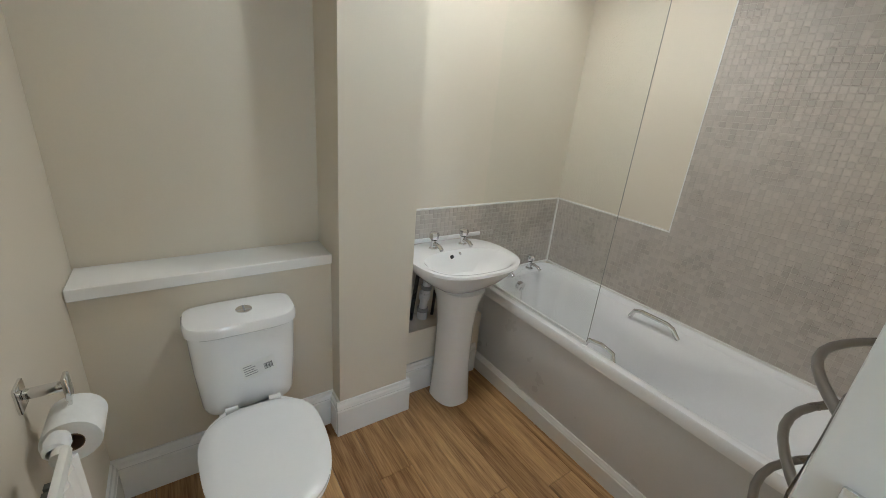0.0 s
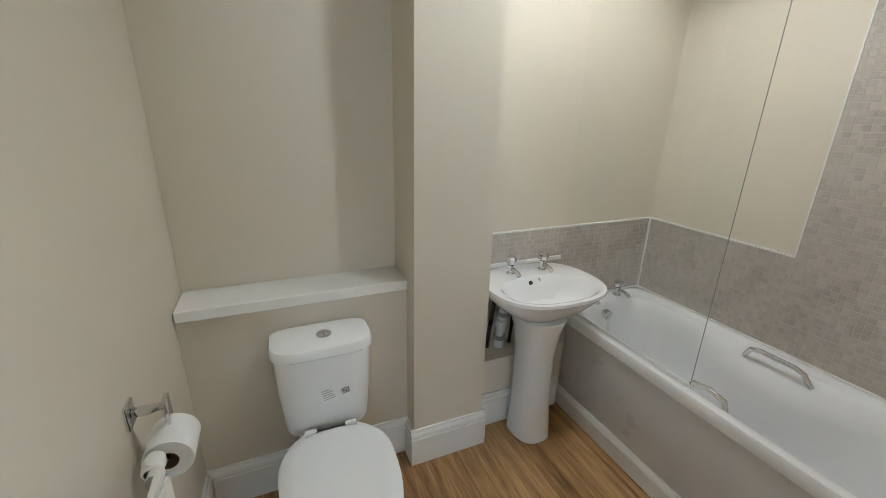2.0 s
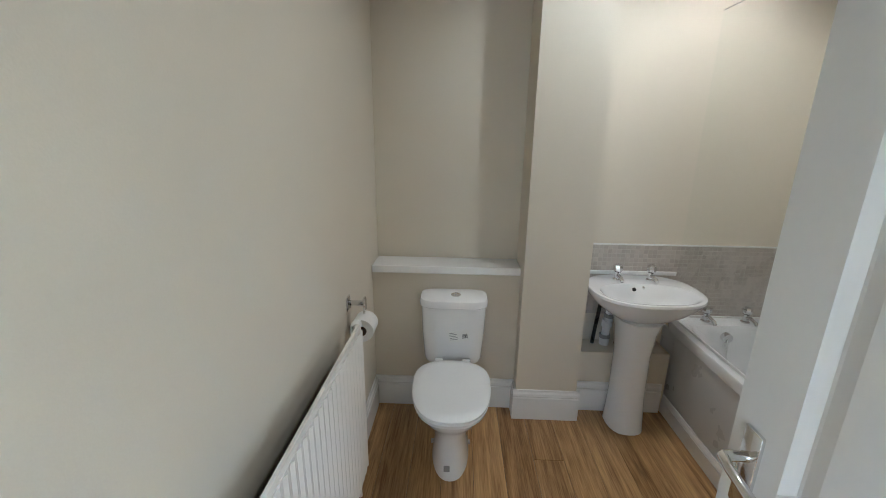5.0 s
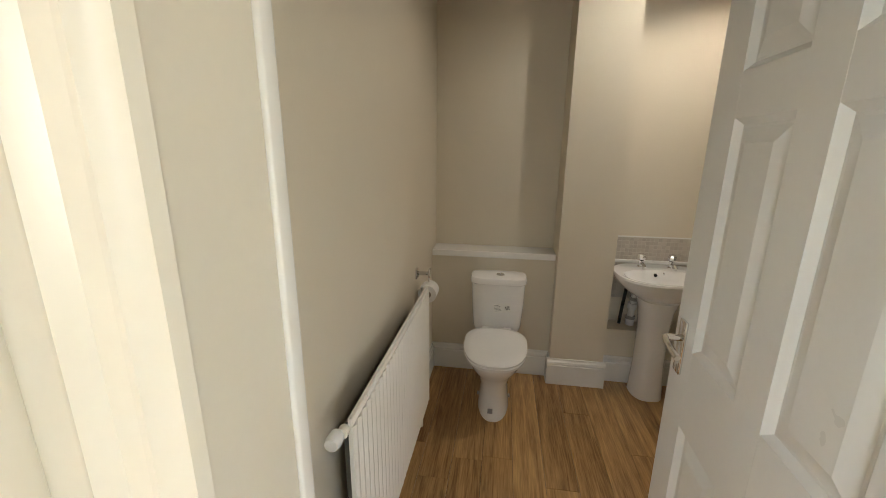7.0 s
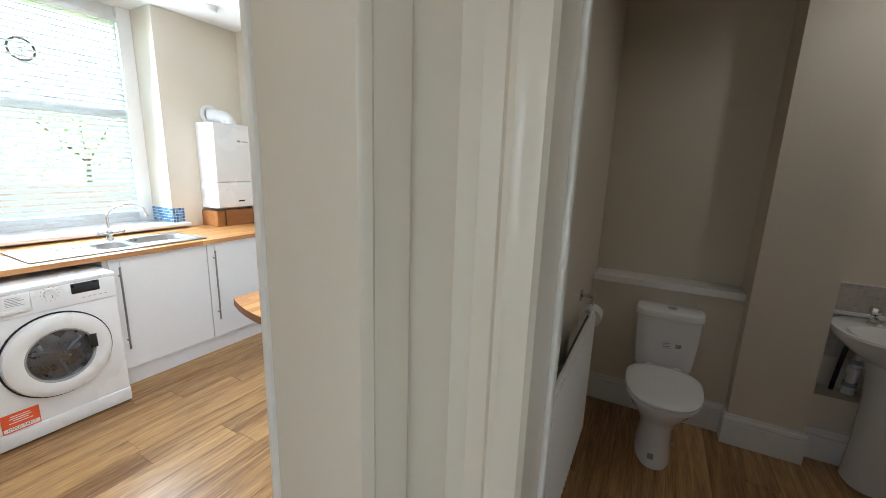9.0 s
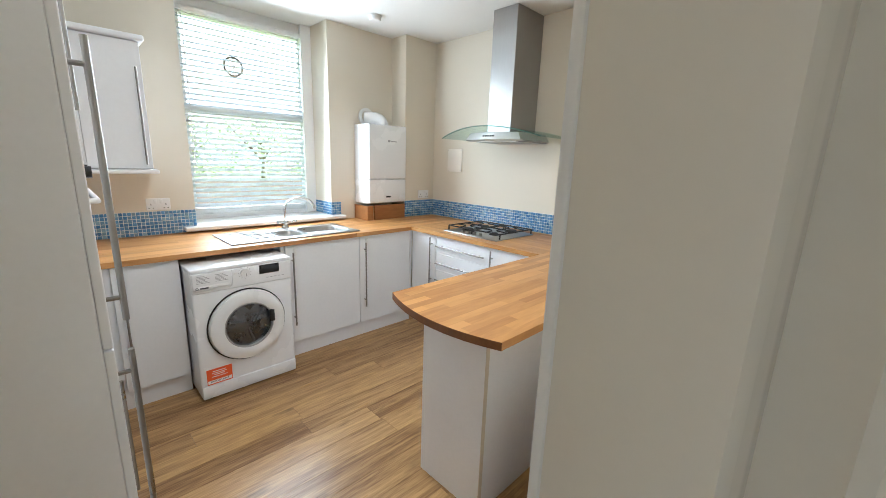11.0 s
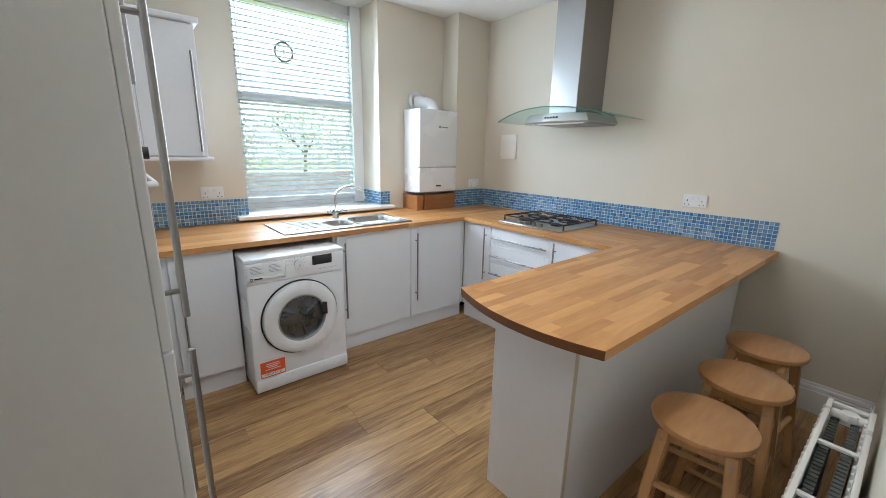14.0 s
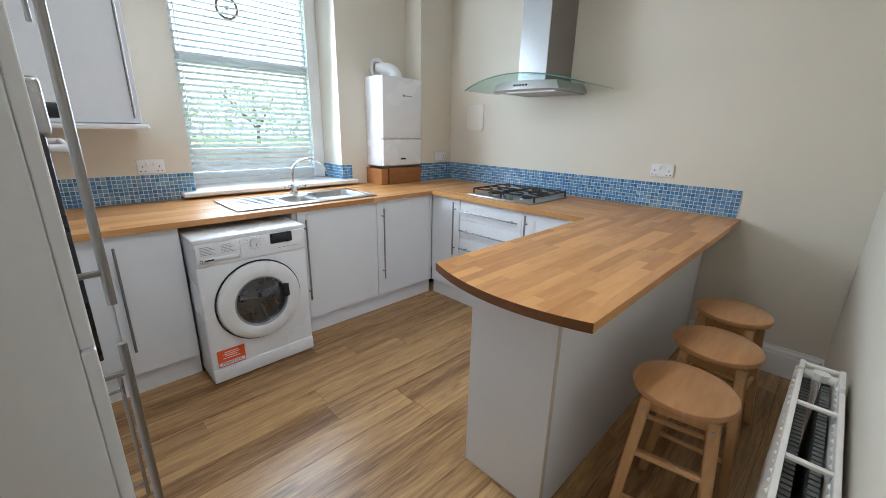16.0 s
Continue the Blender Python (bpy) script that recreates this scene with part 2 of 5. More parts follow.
def rod(a, b, r, seg=12, r2=None, bm=None):
    a, b = Vector(a), Vector(b)
    out = bmesh.new()
    bmesh.ops.create_cone(out, cap_ends=True, segments=seg, radius1=r, radius2=r if r2 is None else r2, depth=(b - a).length)
    m = Matrix.Translation((a + b) / 2) @ (b - a).to_track_quat("Z", "Y").to_matrix().to_4x4()
    bmesh.ops.transform(out, matrix=m, verts=out.verts)
    return merge(bm, out) if bm else out


def lathe(profile, seg=32, bm=None, m=None):
    """A turned shape from (radius, height) pairs about z."""
    out = bmesh.new()
    rings = []
    for r, z in profile:
        rings.append([out.verts.new((r * math.cos(2 * math.pi * k / seg), r * math.sin(2 * math.pi * k / seg), z)) for k in range(seg)] if r > 1e-5 else [out.verts.new((0, 0, z))])
    for a, b in zip(rings, rings[1:]):
        for k in range(seg):
            q = [a[k % len(a)], a[(k + 1) % len(a)], b[(k + 1) % len(b)], b[k % len(b)]]
            q = list(dict.fromkeys(q))
            if len(q) > 2:
                out.faces.new(q)
    if m:
        bmesh.ops.transform(out, matrix=m, verts=out.verts)
    return merge(bm, out) if bm else out


def loft(rings, caps=True, bm=None):
    """Skin through rings of equally many points."""
    out = bmesh.new()
    vs = [[out.verts.new(p) for p in ring] for ring in rings]
    k = len(vs[0])
    for a, b in zip(vs, vs[1:]):
        for i in range(k):
            out.faces.new((a[i], a[(i + 1) % k], b[(i + 1) % k], b[i]))
    if caps:
        out.faces.new(vs[0][::-1])
        out.faces.new(vs[-1])
    return merge(bm, out) if bm else out


def tube(points, r, seg=10, bm=None, closed=False):
    """A round bar along a path."""
    pts = [Vector(p) for p in points]
    rings = []
    up = Vector((0, 0, 1))
    for i, p in enumerate(pts):
        d = (pts[min(i + 1, len(pts) - 1)] - pts[max(i - 1, 0)]).normalized()
        side = d.cross(up)
        if side.length < 0.05:
            side = d.cross(Vector((1, 0, 0)))
        side.normalize()
        if rings and side.dot(last) < 0:
            side = -side
        last = side
        v = side.cross(d)
        rings.append([p + r * (math.cos(2 * math.pi * k / seg) * side + math.sin(2 * math.pi * k / seg) * v) for k in range(seg)])
    return loft(rings, True, bm)


def oval(cx, cy, rx, ry, z, n=40, power=2.0, front=None):
    """A superellipse ring; front gives another half depth on the -y side."""
    ring = []
    for k in range(n):
        a = 2 * math.pi * k / n
        c, s = math.cos(a), math.sin(a)
        ex = 2 / power
        d = ry if s >= 0 or front is None else front
        ring.append((cx + rx * math.copysign(abs(c) ** ex, c), cy + d * math.copysign(abs(s) ** ex, s), z))
    return ring


def prism(outline, z0, z1, bev=0.0, seg=2, bm=None):
    """An upright slab from an outline of (x, y)."""
    out = loft([[(x, y, z0) for x, y in outline], [(x, y, z1) for x, y in outline]])
    if bev:
        bmesh.ops.bevel(out, geom=[e for e in out.edges if abs(e.verts[0].co.z - e.verts[1].co.z) < 1e-6], offset=bev, segments=seg, affect="EDGES")
    return merge(bm, out) if bm else out


def profile_run(a, b, profile, inward):
    """A moulding: (out, up) profile swept from a to b on the floor, projecting towards inward (x, y)."""
    a, b, n = Vector((*a, 0)), Vector((*b, 0)), Vector((*inward, 0)).normalized()
    return loft([[a + n * o + Vector((0, 0, u)) for o, u in profile], [b + n * o + Vector((0, 0, u)) for o, u in profile]])


SKIRT = [(-0.004, 0), (0.018, 0), (0.018, 0.135), (0.0125, 0.141), (0.018, 0.148), (0.016, 0.163), (0.010, 0.171), (0.008, 0.184), (-0.004, 0.184)]


def skirt_run(name, a, b, inward, parent=None):
    ob = obj(name, profile_run(a, b, SKIRT, inward), GLOSSW, parent)
    return tagged(ob, "white gloss moulded skirting board along the wall", "skirting", kind="structure")


def structure(name, bm, material, label, category="wall"):
    return tagged(obj(name, bm, material), label, category, kind="structure")


def boxes(*specs):
    bm = bmesh.new()
    for s in specs:
        box(*s, bm=bm)
    return bm


H = 2.70  # ceiling height

# ---- the large structure ----
floor = structure("floor", boxes((-3.65, 2.14, -3.0, 1.9, -0.12, -0.006)), DARKGAP, "oak-look plank floor through all rooms", "floor")
structure("ceiling_kitchen", boxes((-4.20, -0.30, -1.9, 1.95, H, H + 0.1)), CEIL, "plain white painted plaster ceiling", "ceiling")
structure("ceiling_bathroom", boxes((-0.30, 2.25, -0.70, 1.8, H, H + 0.1)), CEIL, "plain white painted plaster ceiling", "ceiling")
structure("ceiling_hall", boxes((-0.30, 1.75, -3.1, -0.70, H, H + 0.1)), CEIL, "plain white painted plaster ceiling", "ceiling")
WX, WY0, WY1, WZ0, WZ1 = -3.65, -0.45, 0.70, 0.945, H - 0.002
structure("wall_west", boxes((WX - 0.47, WX, -1.95, WY0, -0.1, H), (WX - 0.47, WX, WY1, 1.95, -0.1, H), (WX - 0.47, WX, WY0, WY1, -0.1, WZ0)), CREAM, "cream painted outer wall with a deep window opening")
structure("wall_kitchen_north", boxes((WX, -0.36, 1.833, 1.95, -0.1, H)), CREAM, "plain cream painted kitchen wall above blue mosaic")
structure("wall_kitchen_column", boxes((WX, -3.43, 1.425, 1.833, -0.1, H)), CREAM, "cream boxed-out column in the kitchen corner")
structure("wall_kitchen_south", boxes((WX, -0.36, -1.9, -1.80, -0.1, H)), CREAM, "plain cream painted kitchen wall")
structure("wall_divider", boxes((-0.36, -0.26, -0.60, 1.95, -0.1, H)), CREAM, "cream painted wall between kitchen and bathroom")
structure("wall_divider_corner", boxes((-0.35, -0.215, -0.885, -0.60, -0.1, H)), CREAM, "cream wall stub between the two doorways")
structure("wall_divider_lintel", boxes((-0.36, -0.215, -1.66, -0.885, 2.04, H)), CREAM, "cream wall over the kitchen doorway")
structure("wall_divider_south", boxes((-0.36, -0.215, -2.20, -1.66, -0.1, H), (-0.36, -0.215, -3.0, -2.90, -0.1, H), (-0.36, -0.215, -2.90, -2.20, -0.1, 0.95), (-0.36, -0.215, -2.90, -2.20, 2.15, H)), CREAM, "cream hall wall with an added window opening beside the kitchen")
structure("wall_bath_back", boxes((-0.26, 2.2, 1.655, 1.77, -0.1, H)), CREAM, "cream painted bathroom back wall")
structure("wall_bath_side", boxes((2.10, 2.2, -0.7, 1.655, -0.1, H)), CREAM, "cream painted bathroom wall beside the bath")
structure("wall_bath_pillar", boxes((0.555, 0.893, 1.40, 1.655, -0.1, H)), CREAM, "cream painted square pillar between toilet and basin")
structure("wall_bath_boxing", boxes((-0.26, 0.555, 1.495, 1.655, -0.1, 0.83)), CREAM, "cream boxed-in lower wall behind the toilet")
structure("wall_pipe_boxing", boxes((0.893, 1.43, 1.50, 1.655, -0.1, 0.375)), CREAM, "cream pipe boxing with a ledge behind the basin pedestal")
structure("wall_bath_end", boxes((0.76, 2.10, -0.60, -0.05, -0.1, H)), CREAM, "cream painted wall at the foot of the bath")
structure("wall_bath_door", boxes((-0.215, -0.080, -0.78, -0.60, -0.1, H), (0.682, 2.2, -0.78, -0.60, -0.1, H), (-0.075, 0.682, -0.78, -0.60, 2.04, H)), CREAM, "cream painted wall round the bathroom doorway")
structure("wall_hall_east", boxes((1.65, 1.75, -3.0, -2.92, -0.1, H), (1.65, 1.75, -2.20, -0.78, -0.1, H), (1.65, 1.75, -2.92, -2.20, -0.1, 0.95), (1.65, 1.75, -2.92, -2.20, 2.15, H)), CREAM, "cream hall wall with an added window opening")
# unseen east window, added to carry the warm hall fill
added_hall_window = tagged(new("window_2"), "white framed hall window added out of view for fill light", "window", kind="structure")
part("window_frame", boxes((1.69, 1.74, -2.92, -2.87, 0.95, 2.15), (1.69, 1.74, -2.25, -2.20, 0.95, 2.15), (1.69, 1.74, -2.87, -2.25, 0.95, 1.0), (1.69, 1.74, -2.87, -2.25, 2.10, 2.15)), GLOSSW, added_hall_window, smooth=False)
part("pane", box(1.712, 1.716, -2.87, -2.25, 1.0, 2.10), GLASS, added_hall_window).visible_shadow = False
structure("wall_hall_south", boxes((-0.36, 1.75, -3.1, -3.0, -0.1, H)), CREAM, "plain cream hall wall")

# unseen west window, added so cool fill reaches the bathroom door
added_side_window = tagged(new("window_3"), "white framed hall window added out of view for fill light", "window", kind="structure")
part("window_frame", boxes((-0.35, -0.30, -2.90, -2.85, 0.95, 2.15), (-0.35, -0.30, -2.25, -2.20, 0.95, 2.15), (-0.35, -0.30, -2.85, -2.25, 0.95, 1.0), (-0.35, -0.30, -2.85, -2.25, 2.10, 2.15)), GLOSSW, added_side_window, smooth=False)
part("pane", box(-0.327, -0.323, -2.85, -2.25, 1.0, 2.10), GLASS, added_side_window).visible_shadow = False

# skirting boards
skirt_run("baseboard_toilet_wall", (-0.26, 1.495), (0.555, 1.495), (0, -1))
skirt_run("baseboard_pillar_front", (0.538, 1.40), (0.910, 1.40), (0, -1))
skirt_run("baseboard_pillar_left", (0.555, 1.40), (0.555, 1.478), (-1, 0))
skirt_run("baseboard_pillar_right", (0.893, 1.40), (0.893, 1.482), (1, 0))
skirt_run("baseboard_basin", (0.912, 1.50), (1.41, 1.50), (0, -1))
skirt_run("baseboard_bath_left", (-0.26, -0.58), (-0.26, 1.476), (1, 0))
skirt_run("baseboard_kitchen_north", (-1.05, 1.833), (-0.36, 1.833), (0, -1))
skirt_run("baseboard_kitchen_east", (-0.36, -0.78), (-0.36, 1.81), (-1, 0))

# boxed shelf over the toilet
shelf = tagged(obj("ledge_shelf", box(-0.256, 0.552, 1.472, 1.652, 0.834, 0.876, 0.003, 1), GLOSSW, smooth=False), "white painted boxed ledge shelf above the toilet", "shelf", kind="structure")

# kitchen doorway: lining, stop and moulded surround
kl = new("door_lining_kitchen")
tagged(kl, "cream gloss painted kitchen door lining with stop and surround", "door frame", kind="structure")
part("lining", boxes((-0.345, -0.213, -0.893, -0.884, 0, 2.05), (-0.362, -0.213, -1.662, -1.64, 0, 2.05), (-0.362, -0.213, -1.64, -0.893, 2.03, 2.05)), CREAMW, kl, smooth=False)
arch_k = [(-0.213, -0.893), (-0.203, -0.893), (-0.199, -0.889), (-0.196, -0.880), (-0.200, -0.872), (-0.197, -0.862), (-0.193, -0.845), (-0.190, -0.826), (-0.194, -0.815), (-0.199, -0.806), (-0.199, -0.802), (-0.213, -0.802)]
part("surround", prism(arch_k, 0, 2.10), CREAMW, kl)
part("inner_surround", boxes((-0.352, -0.3395, -0.898, -0.80, 0, 2.10, 0.004)), GLOSSW, kl, "lumpy white gloss edge")

# bathroom doorway
bl = new("door_lining_bathroom")
tagged(bl, "cream gloss painted bathroom door lining with moulded surround", "door frame", kind="structure")
part("lining", boxes((-0.080, -0.066, -0.782, -0.60, 0, 2.04), (0.667, 0.685, -0.782, -0.60, 0, 2.04), (-0.066, 0.667, -0.782, -0.60, 2.02, 2.04)), CREAMW, bl, smooth=False)
arch_b = [(-0.198, -0.781), (-0.198, -0.812), (-0.150, -0.814), (-0.136, -0.820), (-0.128, -0.812), (-0.120, -0.803), (-0.098, -0.800), (-0.092, -0.806), (-0.085, -0.806), (-0.075, -0.797), (-0.058, -0.795), (-0.054, -0.781)]
part("surround", prism(arch_b, 0, 2.12), CREAMW, bl)
part("inner_surround", boxes((-0.170, -0.097, -0.602, -0.575, 0, 2.10, 0.006)), GLOSSW, bl, "white gloss inner edge")
# white strip added in place of the highlight along the lining's inner edge
part("edge_highlight_strip", box(-0.0675, -0.058, -0.626, -0.596, 0, 2.02, 0.004, 3), GLOSSW, bl, "white strip for the gloss highlight on the lining edge")

# ---- bathroom ----


def panel_door(name, width, height, thick, m, label):
    """A six-panel door: stiles and rails with sunk, raised-field panels; hinge edge at x = 0."""
    e = new(name)
    e.matrix_world = m
    tagged(e, label, "door", kind="structure")
    st, mid = 0.115, 0.095
    rails = [(0.0, 0.20), (0.815, 1.028), (1.59, 1.685), (1.885, height)]
    pw = (width - 2 * st - mid) / 2
    bm = bmesh.new()
    for x0, x1 in ((0, st), (st + pw, st + pw + mid), (width - st, width)):
        box(x0, x1, -thick, 0, 0, height, 0.0015, 1, bm=bm)
    for z0, z1 in rails:
        for x0 in (st, st + pw + mid):
            box(x0 - 0.001, x0 + pw + 0.001, -thick + 0.0004, -0.0004, z0, z1, bm=bm)
    part("leaf_frame", bm, DOORW, e, smooth=False)
    for (a, z0), (z1, b) in zip(rails, rails[1:]):
        for x0 in (st, st + pw + mid):
            x1 = x0 + pw
            p = bmesh.new()
            for side in (0, -thick):
                s = 1 if side == 0 else -1
                def ring(inset, depth):
                    y = side - s * depth
                    return [(x0 + inset, y, z0 + inset), (x1 - inset, y, z0 + inset), (x1 - inset, y, z1 - inset), (x0 + inset, y, z1 - inset)]
                loft([ring(0, 0.001), ring(0.014, 0.013), ring(0.020, 0.013), ring(0.052, 0.003)], False, p)
                top = [p.verts.new(v) for v in ring(0.052, 0.003)]
                p.faces.new(top)
            part("door_panel", p, DOORW, e, smooth=False)
    hx, hz = width - 0.055, 1.02
    h = part("handle_plate", box(hx - 0.02, hx + 0.02, 0, 0.008, hz - 0.08, hz + 0.07, 0.003), CHROME, e, "chrome lever handle plate")
    lv = rod((hx, 0.004, hz + 0.02), (hx, 0.045, hz + 0.02), 0.009)
    tube([(hx, 0.045, hz + 0.02), (hx - 0.03, 0.052, hz + 0.022), (hx - 0.07, 0.053, hz + 0.018), (hx - 0.105, 0.05, hz + 0.012)], 0.008, bm=lv)
    part("lever", lv, CHROME, h)
    back = box(hx - 0.02, hx + 0.02, -thick - 0.008, -thick, hz - 0.08, hz + 0.07, 0.003)
    part("latch_plate", box(width - 0.001, width + 0.002, -thick + 0.006, -0.006, hz - 0.08, hz + 0.08), CHROME, e)
    b2 = part("back_plate", back, CHROME, e)
    lv = rod((hx, -thick, hz + 0.02), (hx, -thick - 0.045, hz + 0.02), 0.009)
    tube([(hx, -thick - 0.045, hz + 0.02), (hx - 0.04, -thick - 0.052, hz + 0.02), (hx - 0.105, -thick - 0.05, hz + 0.012)], 0.008, bm=lv)
    part("back_lever", lv, CHROME, b2)
    return e


panel_door("door_1", 0.73, 1.99, 0.035, pose(0.664, -0.682, 0.008, 0, 0, 87.6), "open white six-panel bathroom door with chrome lever handle")


def toilet():
    t = thing("toilet", 0.195, 1.49, 0, "white ceramic close-coupled toilet with closed lid", "toilet")
    # pan: foot swelling into the bowl
    rings = []
    for z, rx, back, front in ((0, 0.095, -0.14, -0.56), (0.03, 0.093, -0.14, -0.555), (0.12, 0.085, -0.14, -0.53), (0.2, 0.092, -0.14, -0.53), (0.27, 0.125, -0.15, -0.57), (0.33, 0.158, -0.16, -0.635), (0.38, 0.172, -0.17, -0.665), (0.4, 0.176, -0.17, -0.672)):
        cy = back - 0.17
        rings.append(oval(0, cy, rx, 0.17, z, 40, 2.3, front=cy - front))
    part("pan", loft(rings), CERAMIC, t)
    part("pan_neck", box(-0.11, 0.11, -0.24, -0.02, 0.24, 0.40, 0.03, 4), CERAMIC, t)
    for x in (-0.098, 0.098):
        part("fixing_cap", rod((x * 0.9, -0.36, 0.05), (x * 1.02, -0.36, 0.05), 0.011), GREYPL, t)
    cap = part("floor_sticker", box(-0.028, 0.0, -0.5605, -0.556, 0.055, 0.085), INKG, t)
    def ovalid(z, grow):
        return oval(0, -0.40, 0.178 + grow, 0.165 + grow, z, 48, 2.5, front=0.295 + grow)
    part("seat", loft([ovalid(0.402, -0.012), ovalid(0.402, 0), ovalid(0.418, 0.004), ovalid(0.422, 0.0)]), SEAT, t)
    lid = loft([ovalid(0.424, -0.004), ovalid(0.426, 0.003), ovalid(0.436, 0.004), ovalid(0.443, -0.006), ovalid(0.447, -0.04), ovalid(0.449, -0.11)])
    part("lid", lid, SEAT, t)
    for x in (-0.07, 0.07):
        part("hinge", rod((x - 0.02, -0.215, 0.425), (x + 0.02, -0.215, 0.425), 0.012), SEAT, t)
    def cis(z, w, d):
        r = []
        for k in range(32):
            a = 2 * math.pi * k / 32
            c, s = math.cos(a), math.sin(a)
            r.append((w * math.copysign(abs(c) ** 0.42, c), -0.1 + d * math.copysign(abs(s) ** (0.42 if s > 0 else 0.7), s), z))
        return r
    part("cistern", loft([cis(0.385, 0.12, 0.07), cis(0.39, 0.148, 0.082), cis(0.41, 0.155, 0.086), cis(0.56, 0.166, 0.092), cis(0.704, 0.171, 0.094)]), CERAMIC, t)
    part("cistern_lid", loft([cis(0.706, 0.174, 0.096), cis(0.71, 0.179, 0.1), cis(0.735, 0.179, 0.1), cis(0.745, 0.174, 0.095), cis(0.75, 0.16, 0.082)]), CERAMIC, t)
    b = part("flush_button", lathe([(0.0265, 0.748), (0.0265, 0.753), (0.023, 0.755), (0, 0.755)], 24, m=Matrix.Translation((0.01, -0.105, 0))), CHROME, t)
    part("button_split", box(0.008, 0.0125, -0.128, -0.082, 0.7552, 0.7558), INKG, b)
    # paper label with bars and barcode, tilted on the cistern front
    lb = part("label", box(-0.055, 0.055, -0.0008, 0, -0.03, 0.03), PAPER, t, "white paper product label with barcode")
    lb.matrix_local = pose(0.03, -0.1935, 0.557, -2, -10, 0)
    rows = random.Random(3)
    for k in range(5):
        w = rows.uniform(0.02, 0.055)
        part("print_line", box(-0.048, -0.048 + w, -0.0014, -0.0009, 0.02 - k * 0.009, 0.0225 - k * 0.009), INKG, lb)
    for k in range(9):
        part("barcode_bar", box(0.017 + k * 0.0032, 0.0182 + k * 0.0032 + 0.0006 * (k % 3), -0.0014, -0.0009, -0.016, 0.008), INK, lb)
    return t


toilet()


def basin():
    bx, wall = 1.187, 1.652
    t = thing("wash_basin", bx, wall, 0, "white ceramic pedestal wash basin with two chrome taps", "basin")
    def ring(z, rx, back, front, p=2.6):
        cy = -0.22
        return oval(0, cy, rx, -cy - back, z, 48, p, front=front + cy)
    outer = [ring(0.62, 0.10, 0.08, 0.30), ring(0.65, 0.14, 0.05, 0.34), ring(0.70, 0.215, 0.01, 0.40), ring(0.745, 0.262, 0.002, 0.435), ring(0.785, 0.281, 0.002, 0.468), ring(0.797, 0.279, 0.002, 0.466), ring(0.80, 0.270, 0.006, 0.456)]
    def inner(z, rx, ry, cy):
        return oval(0, cy, rx, ry, z, 48, 2.4, front=ry * 1.05)
    bowl = [inner(0.797, 0.238, 0.142, -0.293), inner(0.783, 0.226, 0.13, -0.293), inner(0.74, 0.19, 0.11, -0.285), inner(0.69, 0.12, 0.075, -0.275), inner(0.675, 0.02, 0.02, -0.27)]
    part("bowl", loft(outer + bowl), CERAMIC, t)
    part("back_strip", box(-0.28, 0.28, -0.012, 0.0, 0.80, 0.822, 0.004), PLAST, t, "white seal strip")
    ped = []
    for z, rx, f, b in ((0, 0.098, 0.37, 0.17), (0.02, 0.096, 0.368, 0.17), (0.2, 0.086, 0.35, 0.17), (0.45, 0.084, 0.345, 0.16), (0.58, 0.096, 0.36, 0.14), (0.65, 0.115, 0.38, 0.10)):
        ped.append(oval(-0.02, -0.24, rx, 0.24 - b, z, 36, 2.6, front=f - 0.24))
    part("pedestal", loft(ped), CERAMIC, t)
    for x in (-0.091, 0.091):
        def tap_m(px):
            return Matrix.Translation((px, -0.10, 0.80))
        tap = part("tap", lathe([(0.022, 0), (0.022, 0.006), (0.014, 0.012), (0.013, 0.04), (0.016, 0.046), (0.0, 0.047)], 20, m=tap_m(x)), CHROME, t, "chrome pillar tap")
        sp = tube([(x, -0.10, 0.822), (x, -0.125, 0.83), (x, -0.155, 0.826), (x, -0.175, 0.815)], 0.0105)
        part("spout", sp, CHROME, tap)
        part("tap_head", lathe([(0.012, 0.046), (0.024, 0.053), (0.026, 0.074), (0.022, 0.086), (0.011, 0.09), (0, 0.09)], 8, m=tap_m(x)), CHROME, tap)
    part("overflow", rod((-0.02, -0.165, 0.772), (-0.02, -0.174, 0.768), 0.010), BLACK, t)
    part("plug_stay", rod((0.03, -0.16, 0.782), (0.03, -0.172, 0.778), 0.006), CHROME, t)
    part("waste", lathe([(0.022, 0.676), (0.022, 0.68), (0, 0.678)], 20, m=Matrix.Translation((0, -0.26, 0))), CHROME, t)
    return t


basin()
# waste and supply pipes at the pedestal
pipe = thing("waste_pipe", 1.06, 1.60, 0.377, "grey-white plastic waste trap and dark pipe behind the pedestal", "pipe")
part("trap", rod((0.03, 0, 0), (0.03, 0, 0.06), 0.027, 16), PLAST, pipe)
part("riser", rod((0.03, 0, 0.06), (0.035, -0.02, 0.24), 0.021, 16), PLAST, pipe)
part("collar", rod((0.031, -0.005, 0.12), (0.032, -0.009, 0.16), 0.029, 16), PLAST, pipe)
part("supply_pipe", tube([(-0.035, 0.01, 0), (-0.03, 0.0, 0.12), (-0.02, -0.01, 0.27)], 0.011), BLACK, pipe)
part("trap_ring", rod((0.03, 0, 0.045), (0.03, 0, 0.065), 0.031, 16), GREYPL, pipe)
part("trap_ring", rod((0.034, -0.016, 0.185), (0.034, -0.018, 0.205), 0.029, 16), GREYPL, pipe)
part("flexible_hose", tube([(0.1, 0.01, 0), (0.1, 0.0, 0.1), (0.09, -0.02, 0.2)], 0.009), BLACK, pipe)


